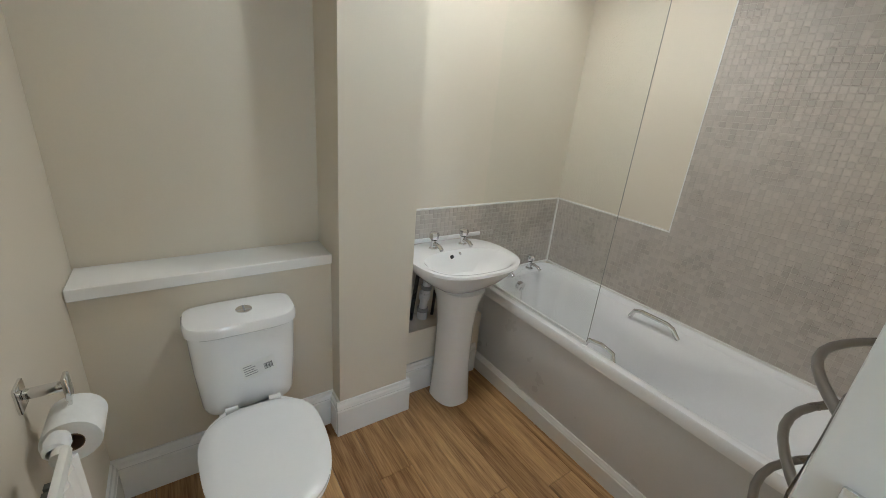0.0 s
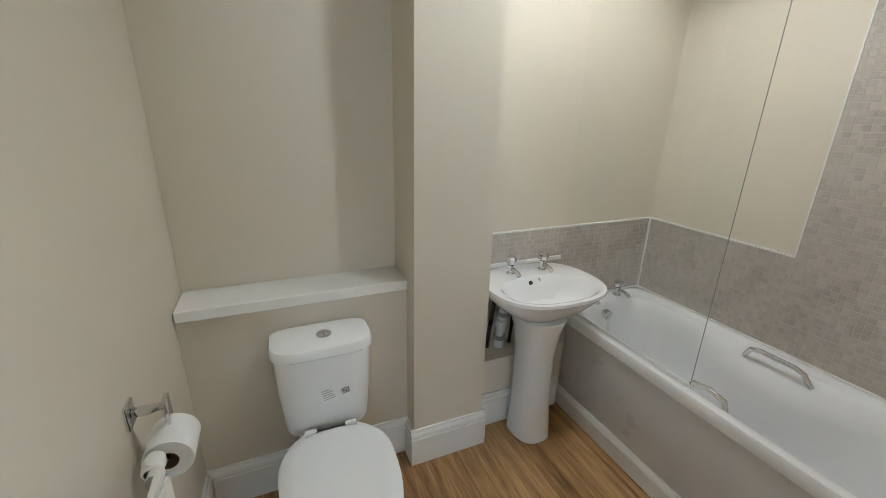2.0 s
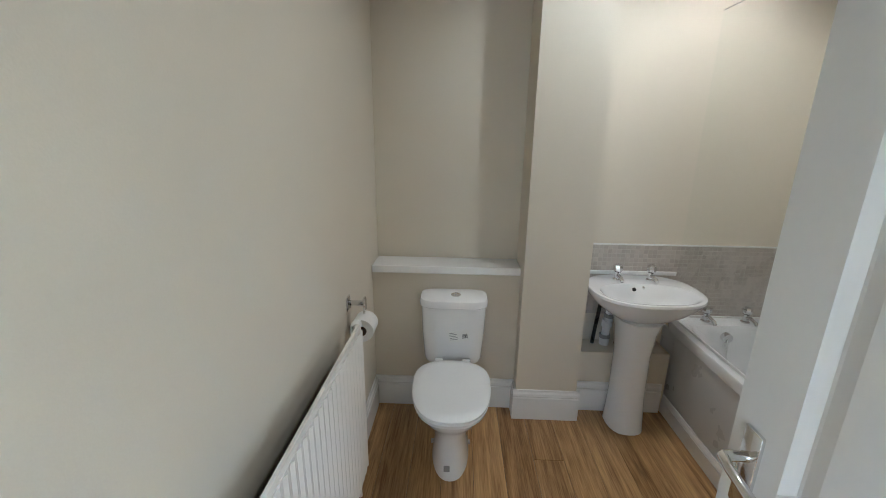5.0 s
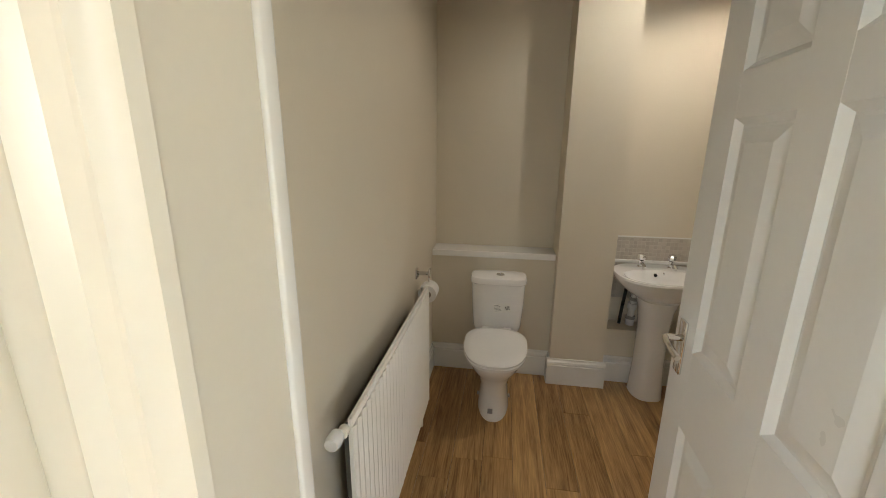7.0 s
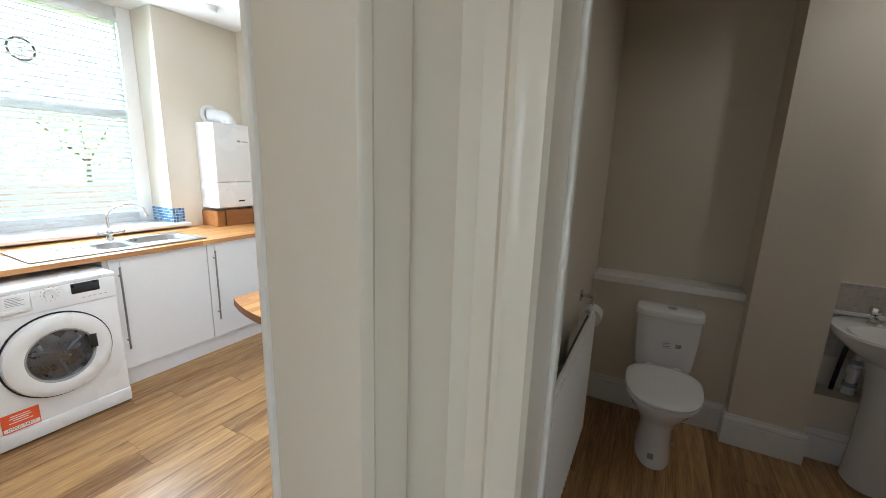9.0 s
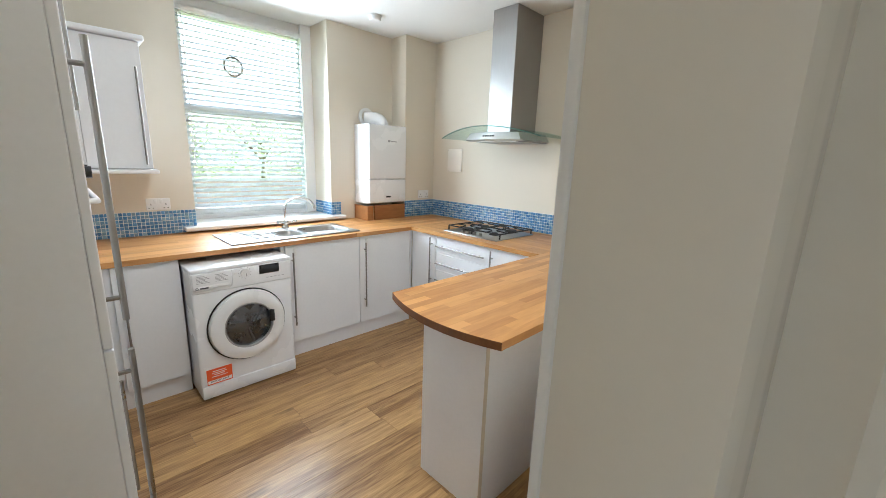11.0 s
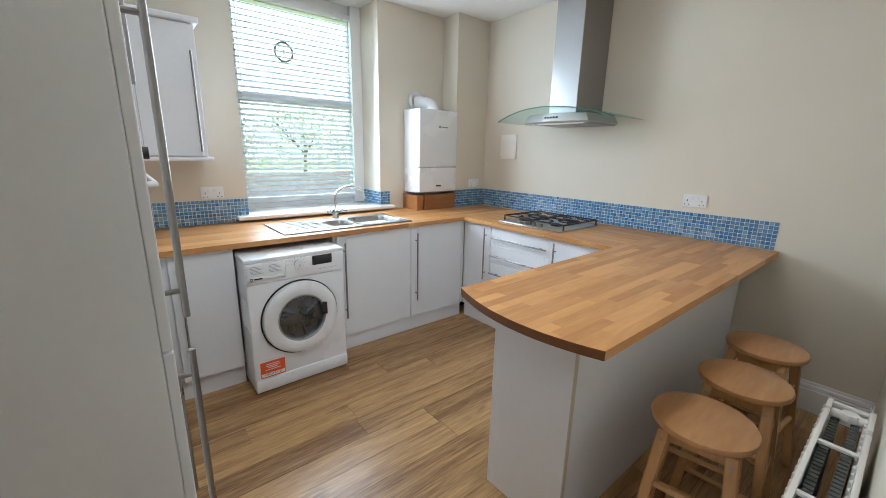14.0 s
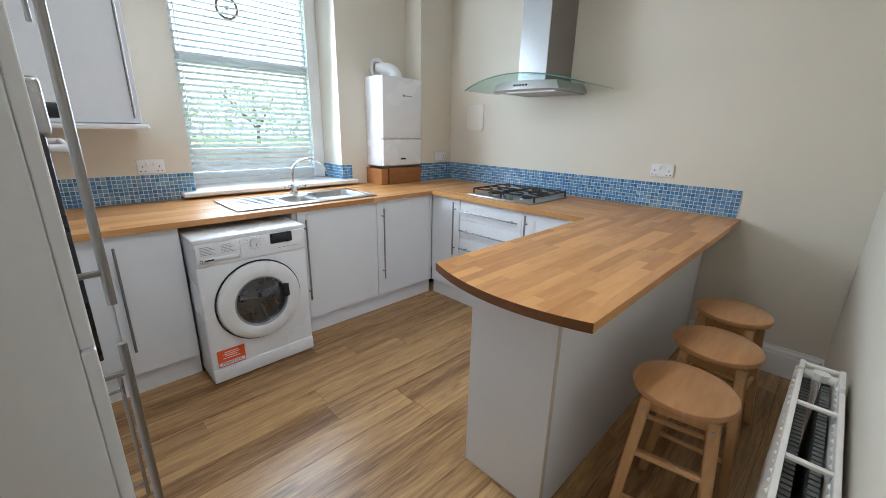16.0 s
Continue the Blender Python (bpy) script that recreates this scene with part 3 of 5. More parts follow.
def bath():
    x0, x1, y0, y1, zr = 1.432, 2.095, -0.045, 1.65, 0.545
    t = thing("bathtub", x0, y0, 0, "white acrylic bathtub with moulded chrome grip and side panel", "bath")
    W, L = x1 - x0, y1 - y0
    cx, cy = W / 2, L / 2
    n = 64
    def rect(inset, z):
        r = []
        for k in range(n):
            a = 2 * math.pi * k / n
            c, s = math.cos(a), math.sin(a)
            r.append((cx + (cx - inset) * math.copysign(abs(c) ** 0.16, c), cy + (cy - inset) * math.copysign(abs(s) ** 0.16, s), z))
        return r
    def tub(ins_x, ins_near, ins_far, z, p, waist=0.0):
        r = []
        for k in range(n):
            a = 2 * math.pi * k / n
            c, s = math.cos(a), math.sin(a)
            yy = math.copysign(abs(s) ** p, s)
            hx = cx - ins_x - (0.025 if c > 0 else 0)
            w = waist * math.exp(-((yy - 0.05) / 0.28) ** 2) if c > 0 else waist * 0.0
            y = cy + (cy - (ins_far if yy > 0 else ins_near)) * yy
            r.append((cx + hx * math.copysign(abs(c) ** p, c) - w * (1 if c > 0 else 0), y, z))
        return r
    rings = [rect(0.02, zr - 0.05), rect(0.0, zr - 0.05), rect(0.0, zr - 0.008), rect(0.006, zr), rect(0.03, zr + 0.001), rect(0.04, zr - 0.003)]
    rings += [tub(0.050, 0.075, 0.10, zr - 0.005, 0.30), tub(0.058, 0.085, 0.107, zr - 0.018, 0.32, 0.01), tub(0.066, 0.10, 0.115, zr - 0.05, 0.38, 0.085), tub(0.078, 0.15, 0.13, zr - 0.13, 0.44, 0.125), tub(0.11, 0.29, 0.15, zr - 0.29, 0.5, 0.07), tub(0.15, 0.40, 0.19, zr - 0.385, 0.5, 0.01), tub(0.2, 0.5, 0.3, zr - 0.4, 0.55)]
    rings.append([(cx + 0.01 * math.cos(2 * math.pi * k / n), cy + 0.1 + 0.01 * math.sin(2 * math.pi * k / n), zr - 0.402) for k in range(n)])
    part("tub", loft(rings, False), ACRYL, t)
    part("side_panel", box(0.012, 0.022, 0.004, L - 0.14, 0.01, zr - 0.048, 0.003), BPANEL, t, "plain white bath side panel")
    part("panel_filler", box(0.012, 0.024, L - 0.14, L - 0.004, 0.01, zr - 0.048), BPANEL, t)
    sk = loft([[(0.012 - o, y, u * 0.58) for o, u in SKIRT] for y in (0.0, L - 0.13)])
    part("plinth_skirting", sk, GLOSSW, t, "white moulded skirting along the bath panel")
    # grip on the wall side
    gx = W - 0.115
    g = tube([(gx, 0.74, zr - 0.03), (gx - 0.015, 0.77, zr + 0.018), (gx - 0.02, 0.80, zr + 0.03), (gx - 0.02, 0.93, zr + 0.03), (gx - 0.015, 0.965, zr + 0.018), (gx, 0.99, zr - 0.03)], 0.011)
    part("grip_handle", g, CHROME, t, "chrome grip handle")
    g2 = tube([(0.095, 0.78, zr - 0.05), (0.105, 0.80, zr - 0.008), (0.107, 0.86, zr + 0.002), (0.105, 0.92, zr - 0.008), (0.095, 0.94, zr - 0.05)], 0.010)
    part("grip_handle", g2, CHROME, t, "chrome grip handle")
    for x in (0.215, 0.44):
        tap = part("bath_tap", lathe([(0.024, 0), (0.024, 0.006), (0.015, 0.012), (0.014, 0.045), (0.017, 0.05), (0, 0.051)], 20, m=Matrix.Translation((x, L - 0.055, zr))), CHROME, t, "chrome bath tap")
        part("spout", tube([(x, L - 0.055, zr + 0.03), (x, L - 0.09, zr + 0.037), (x, L - 0.13, zr + 0.03), (x, L - 0.145, zr + 0.018)], 0.0105), CHROME, tap)
        part("tap_head", lathe([(0.012, 0.05), (0.024, 0.057), (0.026, 0.078), (0.022, 0.09), (0, 0.093)], 8, m=Matrix.Translation((x, L - 0.055, zr))), CHROME, tap)
    ov = part("overflow", rod((0.30, L - 0.120, zr - 0.06), (0.30, L - 0.146, zr - 0.064), 0.028, 24), CHROME, t)
    part("plug_chain", tube([(0.30, L - 0.147, zr - 0.07), (0.302, L - 0.155, zr - 0.15), (0.305, L - 0.165, zr - 0.2)], 0.003, 6), CHROME, ov)
    return t


bath()


def bath_screen():
    t = thing("bath_screen", 1.475, 1.65, 0.56, "clear glass bath screen with a rounded top corner", "shower screen")
    w, h, r = 0.80, 1.60, 0.24
    pts = [(0, 0), (-w, 0)] + [(-w + r - r * math.cos(a), h - r + r * math.sin(a)) for a in [math.pi / 2 * k / 12 for k in range(13)]] + [(0, h)]
    bm = loft([[(-0.003, y, z) for y, z in pts], [(0.003, y, z) for y, z in pts]])
    g = part("pane", bm, GLASS, t, "clear toughened glass")
    g.visible_shadow = False
    part("free_edge", tube([(0, y, z) for y, z in pts[1:]], 0.0016, 6), mat("glass_edge_grey", (0.30, 0.31, 0.29), 0.2, bump=0), t, "grey-green polished glass edge")
    part("seal_strip", box(-0.004, 0.004, -w, 0, -0.012, 0.001), PLAST, t)
    return t


bath_screen()


RAILM = mat("dull_chrome", (0.26, 0.25, 0.235), 0.3, 1.0, vary=0.06, scale=9, bump=0.01)


def towel_rail():
    t = thing("towel_rail", 1.18, -0.05, 0.58, "curved chrome ladder towel rail at the foot of the bath", "towel rail")
    for x in (-0.26, 0.24):
        part("upright", tube([(x, 0.085, 0.0), (x, 0.10, 0.06), (x, 0.105, 0.3), (x, 0.10, 0.52), (x, 0.085, 0.57)], 0.013, 14), RAILM, t)
        for z in (0.1, 0.48):
            part("wall_bracket", rod((x, 0.0, z), (x, 0.10, z), 0.009), RAILM, t)
    for k in range(3):
        z = 0.12 + k * 0.18
        part("rung", tube([(-0.26 + 0.5 * i / 10, 0.10 + 0.085 * math.sin(math.pi * i / 10), z) for i in range(11)], 0.010), RAILM, t)
    return t


towel_rail()


def radiator(name, x_wall, side, y0, y1, z0, z1, label, double, depth):
    """A pressed-steel panel radiator on an upright wall in the plane x = x_wall; side is +1 or -1."""
    t = thing(name, x_wall, (y0 + y1) / 2, 0, label, "radiator")
    L = y1 - y0
    def corrug(xc):
        pts, k, n = [], 0, int(L / 0.0125)
        front = []
        for k in range(n + 1):
            y = -L / 2 + L * k / n
            front.append((xc + side * (0.006 if k % 3 == 1 else 0.0), y))
        back = [(xc - side * 0.012, y) for _, y in reversed(front)]
        return front + back
    panels = [depth] + ([0.03] if double else [])
    for d in panels:
        part("panel", prism(corrug(side * d), z0 + 0.02, z1 - 0.025), RADW, t, smooth=False)
    for d in panels:
        part("top_rail", box(min(side * d, side * (d - 0.014)), max(side * d, side * (d - 0.014)), -L / 2, L / 2, z1 - 0.026, z1, 0.004), RADW, t)
        part("bottom_rail", box(min(side * d, side * (d - 0.014)), max(side * d, side * (d - 0.014)), -L / 2, L / 2, z0, z0 + 0.022, 0.004), RADW, t)
    bars = [k / 4 for k in range(5)] if double else []
    for f in bars:
        y = -L / 2 + 0.01 + (L - 0.02) * f
        a, b = side * 0.02, side * (depth - 0.004)
        part("cross_bar", box(min(a, b), max(a, b), y - 0.007, y + 0.007, z1 - 0.014, z1 - 0.004, 0.002), RADW, t)
    # convector fins, much darker grey than the enamel panels
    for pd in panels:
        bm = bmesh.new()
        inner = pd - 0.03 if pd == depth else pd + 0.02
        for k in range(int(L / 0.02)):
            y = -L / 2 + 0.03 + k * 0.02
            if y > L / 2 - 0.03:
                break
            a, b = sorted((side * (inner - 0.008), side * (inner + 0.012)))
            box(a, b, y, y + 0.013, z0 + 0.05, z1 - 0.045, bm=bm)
        tagged(part("convector", bm, FINS, t, "dark grey convector fins", smooth=False), kind="stuff")
    if double:
        part("end_elbow", rod((side * 0.025, L / 2 - 0.035, z1 - 0.03), (side * (depth - 0.01), L / 2 - 0.035, z1 - 0.03), 0.015), RADW, t)
        part("bleed_nut", lathe([(0.022, -0.012), (0.024, 0), (0.022, 0.012), (0, 0.013)], 8, m=pose(side * depth * 0.55, L / 2 - 0.035, z1 - 0.026)), RADW, t)
    else:
        for sgn in (-1, 1):
            y = sgn * (L / 2)
            v = part("end_plug", rod((side * (depth - 0.02), y, z1 - 0.03), (side * (depth - 0.02), y + sgn * 0.022, z1 - 0.03), 0.015), RADW, t)
            kn = lathe([(0.012, 0), (0.019, 0.006), (0.021, 0.03), (0.017, 0.046), (0, 0.05)], 16, m=pose(side * (depth - 0.03), y + sgn * 0.02, z1 - 0.03, 0, 0, 0) @ pose(0, 0, 0, -90 * sgn, 0, 0))
            part("cap", kn, PLAST, v)
    part("valve", rod((side * depth * 0.6, -L / 2 - 0.03, z0 - 0.02), (side * depth * 0.6, -L / 2 - 0.03, z0 + 0.05), 0.014), PLAST, t)
    part("pipe", rod((side * depth * 0.6, -L / 2 - 0.03, 0), (side * depth * 0.6, -L / 2 - 0.03, z0), 0.008), RADW, t)
    part("pipe", rod((side * depth * 0.6, L / 2 + 0.02, 0), (side * depth * 0.6, L / 2 + 0.02, z0 + 0.03), 0.008), RADW, t)
    return t


radiator("radiator", -0.26, 1, -0.222, 0.812, 0.17, 0.853, "white ribbed panel radiator on the bathroom wall", False, 0.104)


def paper_holder():
    t = thing("toilet_roll_holder", -0.26, 1.00, 0.855, "chrome toilet roll holder fixed to the wall", "toilet roll holder")
    part("back_plate", box(0, 0.008, -0.025, 0.025, -0.03, 0.03, 0.003), CHROME, t)
    part("arm", box(0.008, 0.075, -0.008, 0.008, -0.008, 0.012, 0.003), CHROME, t)
    part("tip_plate", box(0.07, 0.08, -0.016, 0.016, -0.03, 0.028, 0.003), CHROME, t)
    part("drop", box(0.068, 0.076, -0.006, 0.006, -0.095, -0.02, 0.002), CHROME, t)
    part("roll_bar", rod((0.07, 0.05, -0.092), (0.07, -0.068, -0.092), 0.006), CHROME, t)
    return t


paper_holder()
roll = thing("toilet_roll", -0.187, 0.985, 0.757, "white toilet paper roll on its holder", "toilet roll")
part("paper", lathe([(0.021, -0.049), (0.050, -0.049), (0.051, -0.047), (0.051, 0.047), (0.050, 0.049), (0.021, 0.049)], 36, m=pose(0, 0, 0, 90, 0, 0)), PAPER, roll)
part("core", lathe([(0.0205, -0.051), (0.0215, -0.051), (0.0215, 0.051), (0.0205, 0.051), (0.0205, -0.051)], 24, m=pose(0, 0, 0, 90, 0, 0)), CARD, roll)

# ---- kitchen ----
WT, WB = 0.921, 0.889  # worktop top and underside
CF = -2.925  # cabinet fronts of the window run
HF = 1.085  # front edge of the worktop under the hood


def clip(poly, a, b, c):
    """The part of a convex polygon where a*x + b*y <= c."""
    out = []
    for (x0, y0), (x1, y1) in zip(poly, poly[1:] + poly[:1]):
        d0, d1 = a * x0 + b * y0 - c, a * x1 + b * y1 - c
        if d0 <= 0:
            out.append((x0, y0))
        if d0 * d1 < 0:
            f = d0 / (d0 - d1)
            out.append((x0 + f * (x1 - x0), y0 + f * (y1 - y0)))
    return out


def staves(parent, outline, along, width, length, material, seed, z0=None, z1=None):
    """Fill a convex outline with glued wooden staves, each a piece of its own."""
    rng = random.Random(seed)
    z0, z1 = z0 or WB, z1 or WT
    xs, ys = [p[0] for p in outline], [p[1] for p in outline]
    u0, u1, v0, v1 = (min(ys), max(ys), min(xs), max(xs)) if along == "y" else (min(xs), max(xs), min(ys), max(ys))
    ccw = sum(a[0] * b[1] - b[0] * a[1] for a, b in zip(outline, outline[1:] + outline[:1])) > 0
    v = v0
    while v < v1 - 1e-4:
        u = u0 - rng.uniform(0, length)
        while u < u1:
            w = length * rng.uniform(0.6, 1.3)
            g = 0.00006
            r = [(v + g, u + g), (v + width - g, u + g), (v + width - g, u + w - g), (v + g, u + w - g)]
            if along == "x":
                r = [(b, a) for a, b in r]
            for (ax, ay), (bx, by) in zip(outline, outline[1:] + outline[:1]):
                s = 1 if ccw else -1
                nx, ny = s * (by - ay), -s * (bx - ax)
                r = clip(r, nx, ny, nx * ax + ny * ay)
                if len(r) < 3:
                    break
            if len(r) >= 3:
                area = abs(sum(a[0] * b[1] - b[0] * a[1] for a, b in zip(r, r[1:] + r[:1]))) / 2
                if area > 2e-5:
                    part("stave", prism(r, z0, z1 + rng.uniform(-0.00012, 0.00012)), material, parent, smooth=False)
            u += w
        v += width


def bar_handle(parent, a, b, out, r=0.006):
    """A straight T-bar handle from a to b standing off along out."""
    a, b, o = Vector(a), Vector(b), Vector(out)
    d = (b - a).normalized()
    bm = rod(a + o, b + o, r)
    for p in (a + d * 0.06, b - d * 0.06):
        rod(p, p + o, r * 0.8, 8, bm=bm)
    return part("handle", bm, NICKEL, parent, "brushed steel bar handle")


def cabinet(name, x0, x1, y0, y1, face, doors, label, plinth=True, z1=None, z0=0.128):
    """A base unit; face is '+x' or '-y'. doors: (from, to, z from, z to, handle end or 'h')."""
    t = thing(name, (x0 + x1) / 2, (y0 + y1) / 2, 0, label, "kitchen cabinet", "fitted kitchen units")
    cx, cy = (x0 + x1) / 2, (y0 + y1) / 2
    z1 = z1 or WB - 0.004
    th = 0.019
    if face == "+x":
        part("body", box(x0 - cx, x1 - cx - th - 0.002, y0 - cy, y1 - cy, z0, z1), WHITEU, t, smooth=False)
    else:
        part("body", box(x0 - cx, x1 - cx, y0 - cy + th + 0.002, y1 - cy, z0, z1), WHITEU, t, smooth=False)
    for a, b, za, zb, hd in doors:
        if face == "+x":
            d = part("door", box(x1 - cx - th, x1 - cx, a - cy + 0.0015, b - cy - 0.0015, za, zb, 0.0015, 1), WHITEU, t, smooth=False)
            fx = x1 - cx
            if hd == "h":
                bar_handle(d, (fx, a - cy + 0.05, zb - 0.06), (fx, b - cy - 0.05, zb - 0.06), (0.03, 0, 0))
            elif hd:
                y = (a + 0.045 if hd == "lo" else b - 0.045) - cy
                bar_handle(d, (fx, y, zb - 0.61), (fx, y, zb - 0.05), (0.03, 0, 0))
        else:
            d = part("door", box(a - cx + 0.0015, b - cx - 0.0015, y0 - cy, y0 - cy + th, za, zb, 0.0015, 1), WHITEU, t, smooth=False)
            fy = y0 - cy
            if hd == "h":
                bar_handle(d, (a - cx + 0.02, fy, zb - 0.085), (b - cx - 0.02, fy, zb - 0.085), (0, -0.03, 0))
            elif hd:
                x = (a + 0.045 if hd == "lo" else b - 0.045) - cx
                bar_handle(d, (x, fy, zb - 0.46), (x, fy, zb - 0.02), (0, -0.03, 0))
    if plinth:
        if face == "+x":
            part("plinth", box(x0 - cx, x1 - cx - 0.03, y0 - cy, y1 - cy, 0, z0 - 0.002), WHITEU, t, smooth=False)
        else:
            part("plinth", box(x0 - cx, x1 - cx, y0 - cy + 0.03, y1 - cy, 0, z0 - 0.002), WHITEU, t, smooth=False)
    return t


zt = WB - 0.006
cabinet("base_cabinet", -3.60, CF, -1.35, -0.722, "+x", [(-1.05, -0.725, 0.128, zt, "lo")], "white slab-door base cabinet beside the washing machine")
sink_unit = cabinet("sink_cabinet", -3.60, CF, -0.10, 1.113, "+x", [(-0.075, 0.543, 0.128, zt, "lo"), (0.545, 1.085, 0.128, zt, "lo"), (1.086, 1.113, 0.128, zt, "")], "white two-door base cabinet under the sink")
for y in (-0.03, 0.59):
    part("child_lock", box(CF + 3.2625, CF + 3.268, y - 0.5065 + 0.012, y - 0.5065 + 0.037, zt - 0.08, zt - 0.02, 0.002), PLAST, sink_unit)
cabinet("corner_cabinet", -2.924, -2.60, HF + 0.03, 1.80, "-y", [(-2.9225, -2.605, 0.128, zt, "hi")], "white corner base cabinet with tall bar handle")
cabinet("drawer_cabinet", -2.60, -2.02, HF + 0.03, 1.80, "-y", [(-2.60, -2.02, zt - 0.15, zt, "h"), (-2.60, -2.02, zt - 0.30, zt - 0.152, "h"), (-2.60, -2.02, zt - 0.50, zt - 0.302, "h"), (-2.60, -2.02, 0.15, zt - 0.502, "h")], "white drawer unit under the gas hob")
cabinet("base_cabinet", -2.02, -1.47, HF + 0.03, 1.80, "-y", [(-2.02, -1.60, 0.15, zt, "lo")], "white base cabinet next to the peninsula")

# peninsula carcass with plain panels
pen = thing("peninsula_cabinet", -1.25, 0.88, 0, "white panelled peninsula unit under the breakfast bar", "kitchen cabinet", "fitted kitchen units")
part("end_panel", box(-0.188, 0.186, -0.942, -0.924, 0, zt, 0.001, 1), WHITEU, pen, smooth=False)
part("back_panel", box(0.170, 0.188, -0.922, 0.28, 0, zt, 0.001, 1), WHITEU, pen, smooth=False)
part("back_panel", box(0.168, 0.186, 0.282, 0.945, 0, zt, 0.001, 1), WHITEU, pen, smooth=False)
part("edge_strip", box(0.1865, 0.1895, -0.943, -0.923, 0, zt), mat("beige_edge", (0.62, 0.55, 0.44), 0.5), pen, smooth=False)
part("carcass", box(-0.186, 0.166, -0.92, 0.94, 0.1, zt - 0.001), WHITEU, pen, smooth=False)
for k in range(2):
    part("door", box(-0.206, -0.188, -0.92 + k * 0.56, -0.362 + k * 0.56, 0.15, zt, 0.0015, 1), WHITEU, pen, smooth=False)


def worktop(name, label):
    t = new(name)
    return tagged(t, label, "worktop")


# worktops of glued beech
top1 = worktop("window_worktop", "oiled beech block worktop along the window wall")
SX0, SX1, SY0, SY1 = -3.41, -2.97, -0.41, 0.58
for o in ([(WX, -1.75), (-2.90, -1.75), (-2.90, SY0 + 0.02), (WX, SY0 + 0.02)], [(WX, SY1 - 0.02), (-2.90, SY1 - 0.02), (-2.90, 1.83), (WX, 1.83)], [(SX1 - 0.02, SY0 + 0.02), (-2.90, SY0 + 0.02), (-2.90, SY1 - 0.02), (SX1 - 0.02, SY1 - 0.02)], [(WX, SY0 + 0.02), (SX0 + 0.02, SY0 + 0.02), (SX0 + 0.02, SY1 - 0.02), (WX, SY1 - 0.02)]):
    staves(top1, o, "y", 0.042, 1.1, BLOCKY, 5)
top2 = worktop("hob_worktop", "oiled beech block worktop under the cooker hood")
staves(top2, [(-2.8995, HF), (-1.555, HF), (-1.555, 1.832), (-2.8995, 1.832)], "x", 0.042, 0.8, BLOCK, 8)
top3 = worktop("breakfast_bar_top", "oiled beech block breakfast bar with a bowed end")
PX0, PX1, PY = -1.5545, -0.905, -0.155
curve = [(PX0 + (PX1 - PX0) * k / 14, PY - 0.075 * (1 - (2 * k / 14 - 1) ** 2) * 0.9 - 0.03 * k / 14) for k in range(15)]
staves(top3, curve + [(PX1, 1.832), (PX0, 1.832)], "y", 0.0435, 0.42, BLOCKY, 12)
part("edge_band", loft([[(x, y - 0.0006, z) for x, y in curve] + [(x, y + 0.002, z) for x, y in reversed(curve)] for z in (WB, WT - 0.001)]), mat("darker_end_grain", (0.16, 0.06, 0.018), 0.45, vary=0.25, scale=25, fine=120, bump=0.1), top3, "darker end-grain edge")


def sink():
    t = thing("sink", -3.19, 0.085, WT, "stainless steel one-and-a-half bowl sink with drainer", "sink")
    bm = bmesh.new()
    x0, x1, y0, y1 = -0.22, 0.22, -0.495, 0.495
    # rim plate around bowl holes: strips
    big = (0.09, 0.46, -0.165, 0.175)
    sm = (-0.135, 0.06, -0.10, 0.14)
    box(x0, x1, y0, sm[0], 0.0, 0.006, bm=bm)
    box(x0, sm[2], sm[0], sm[1], 0.0, 0.006, bm=bm)
    box(sm[3], x1, sm[0], sm[1], 0.0, 0.006, bm=bm)
    box(x0, x1, sm[1], big[0], 0.0, 0.006, bm=bm)
    box(x0, big[2], big[0], big[1], 0.0, 0.006, bm=bm)
    box(big[3], x1, big[0], big[1], 0.0, 0.006, bm=bm)
    box(x0, x1, big[1], y1, 0.0, 0.006, bm=bm)
    part("rim", bm, SINKST, t, smooth=False)
    rim = tube([(x0, y0, 0.005), (x0, y1, 0.005), (x1, y1, 0.005), (x1, y0, 0.005), (x0, y0, 0.005)], 0.004, 6)
    part("rolled_edge", rim, SINKST, t)
    for ya, yb, xa, xb in (sm, big):
        d = 0.16 if yb > 0.3 else 0.1
        cxx, cyy, rx, ry = (xa + xb) / 2, (ya + yb) / 2, (xb - xa) / 2 + 0.004, (yb - ya) / 2 + 0.004
        rings = [oval(cxx, cyy, rx + 0.02, ry + 0.02, 0.0062, 36, 9), oval(cxx, cyy, rx - 0.004, ry - 0.004, 0.0062, 36, 4.5), oval(cxx, cyy, rx - 0.012, ry - 0.012, -0.01, 36, 4.5), oval(cxx, cyy, rx - 0.022, ry - 0.022, -d + 0.03, 36, 4.5), oval(cxx, cyy, rx - 0.06, ry - 0.05, -d, 36, 4), oval(cxx, cyy, 0.03, 0.03, -d - 0.004, 36, 2)]
        b = part("bowl", loft(rings, False), SINKST, t)
        part("waste", lathe([(0.035, -d - 0.003), (0.033, -d + 0.001), (0.012, -d), (0, -d)], 20, m=Matrix.Translation((cxx, cyy, 0))), CHROME, b)
    for k in range(7):
        x = -0.16 + k * 0.053
        part("drainer_ridge", tube([(x, -0.42, 0.006), (x * 0.95, -0.25, 0.0075), (x * 0.9, -0.11, 0.0065)], 0.003, 6), SINKST, t)
    return t


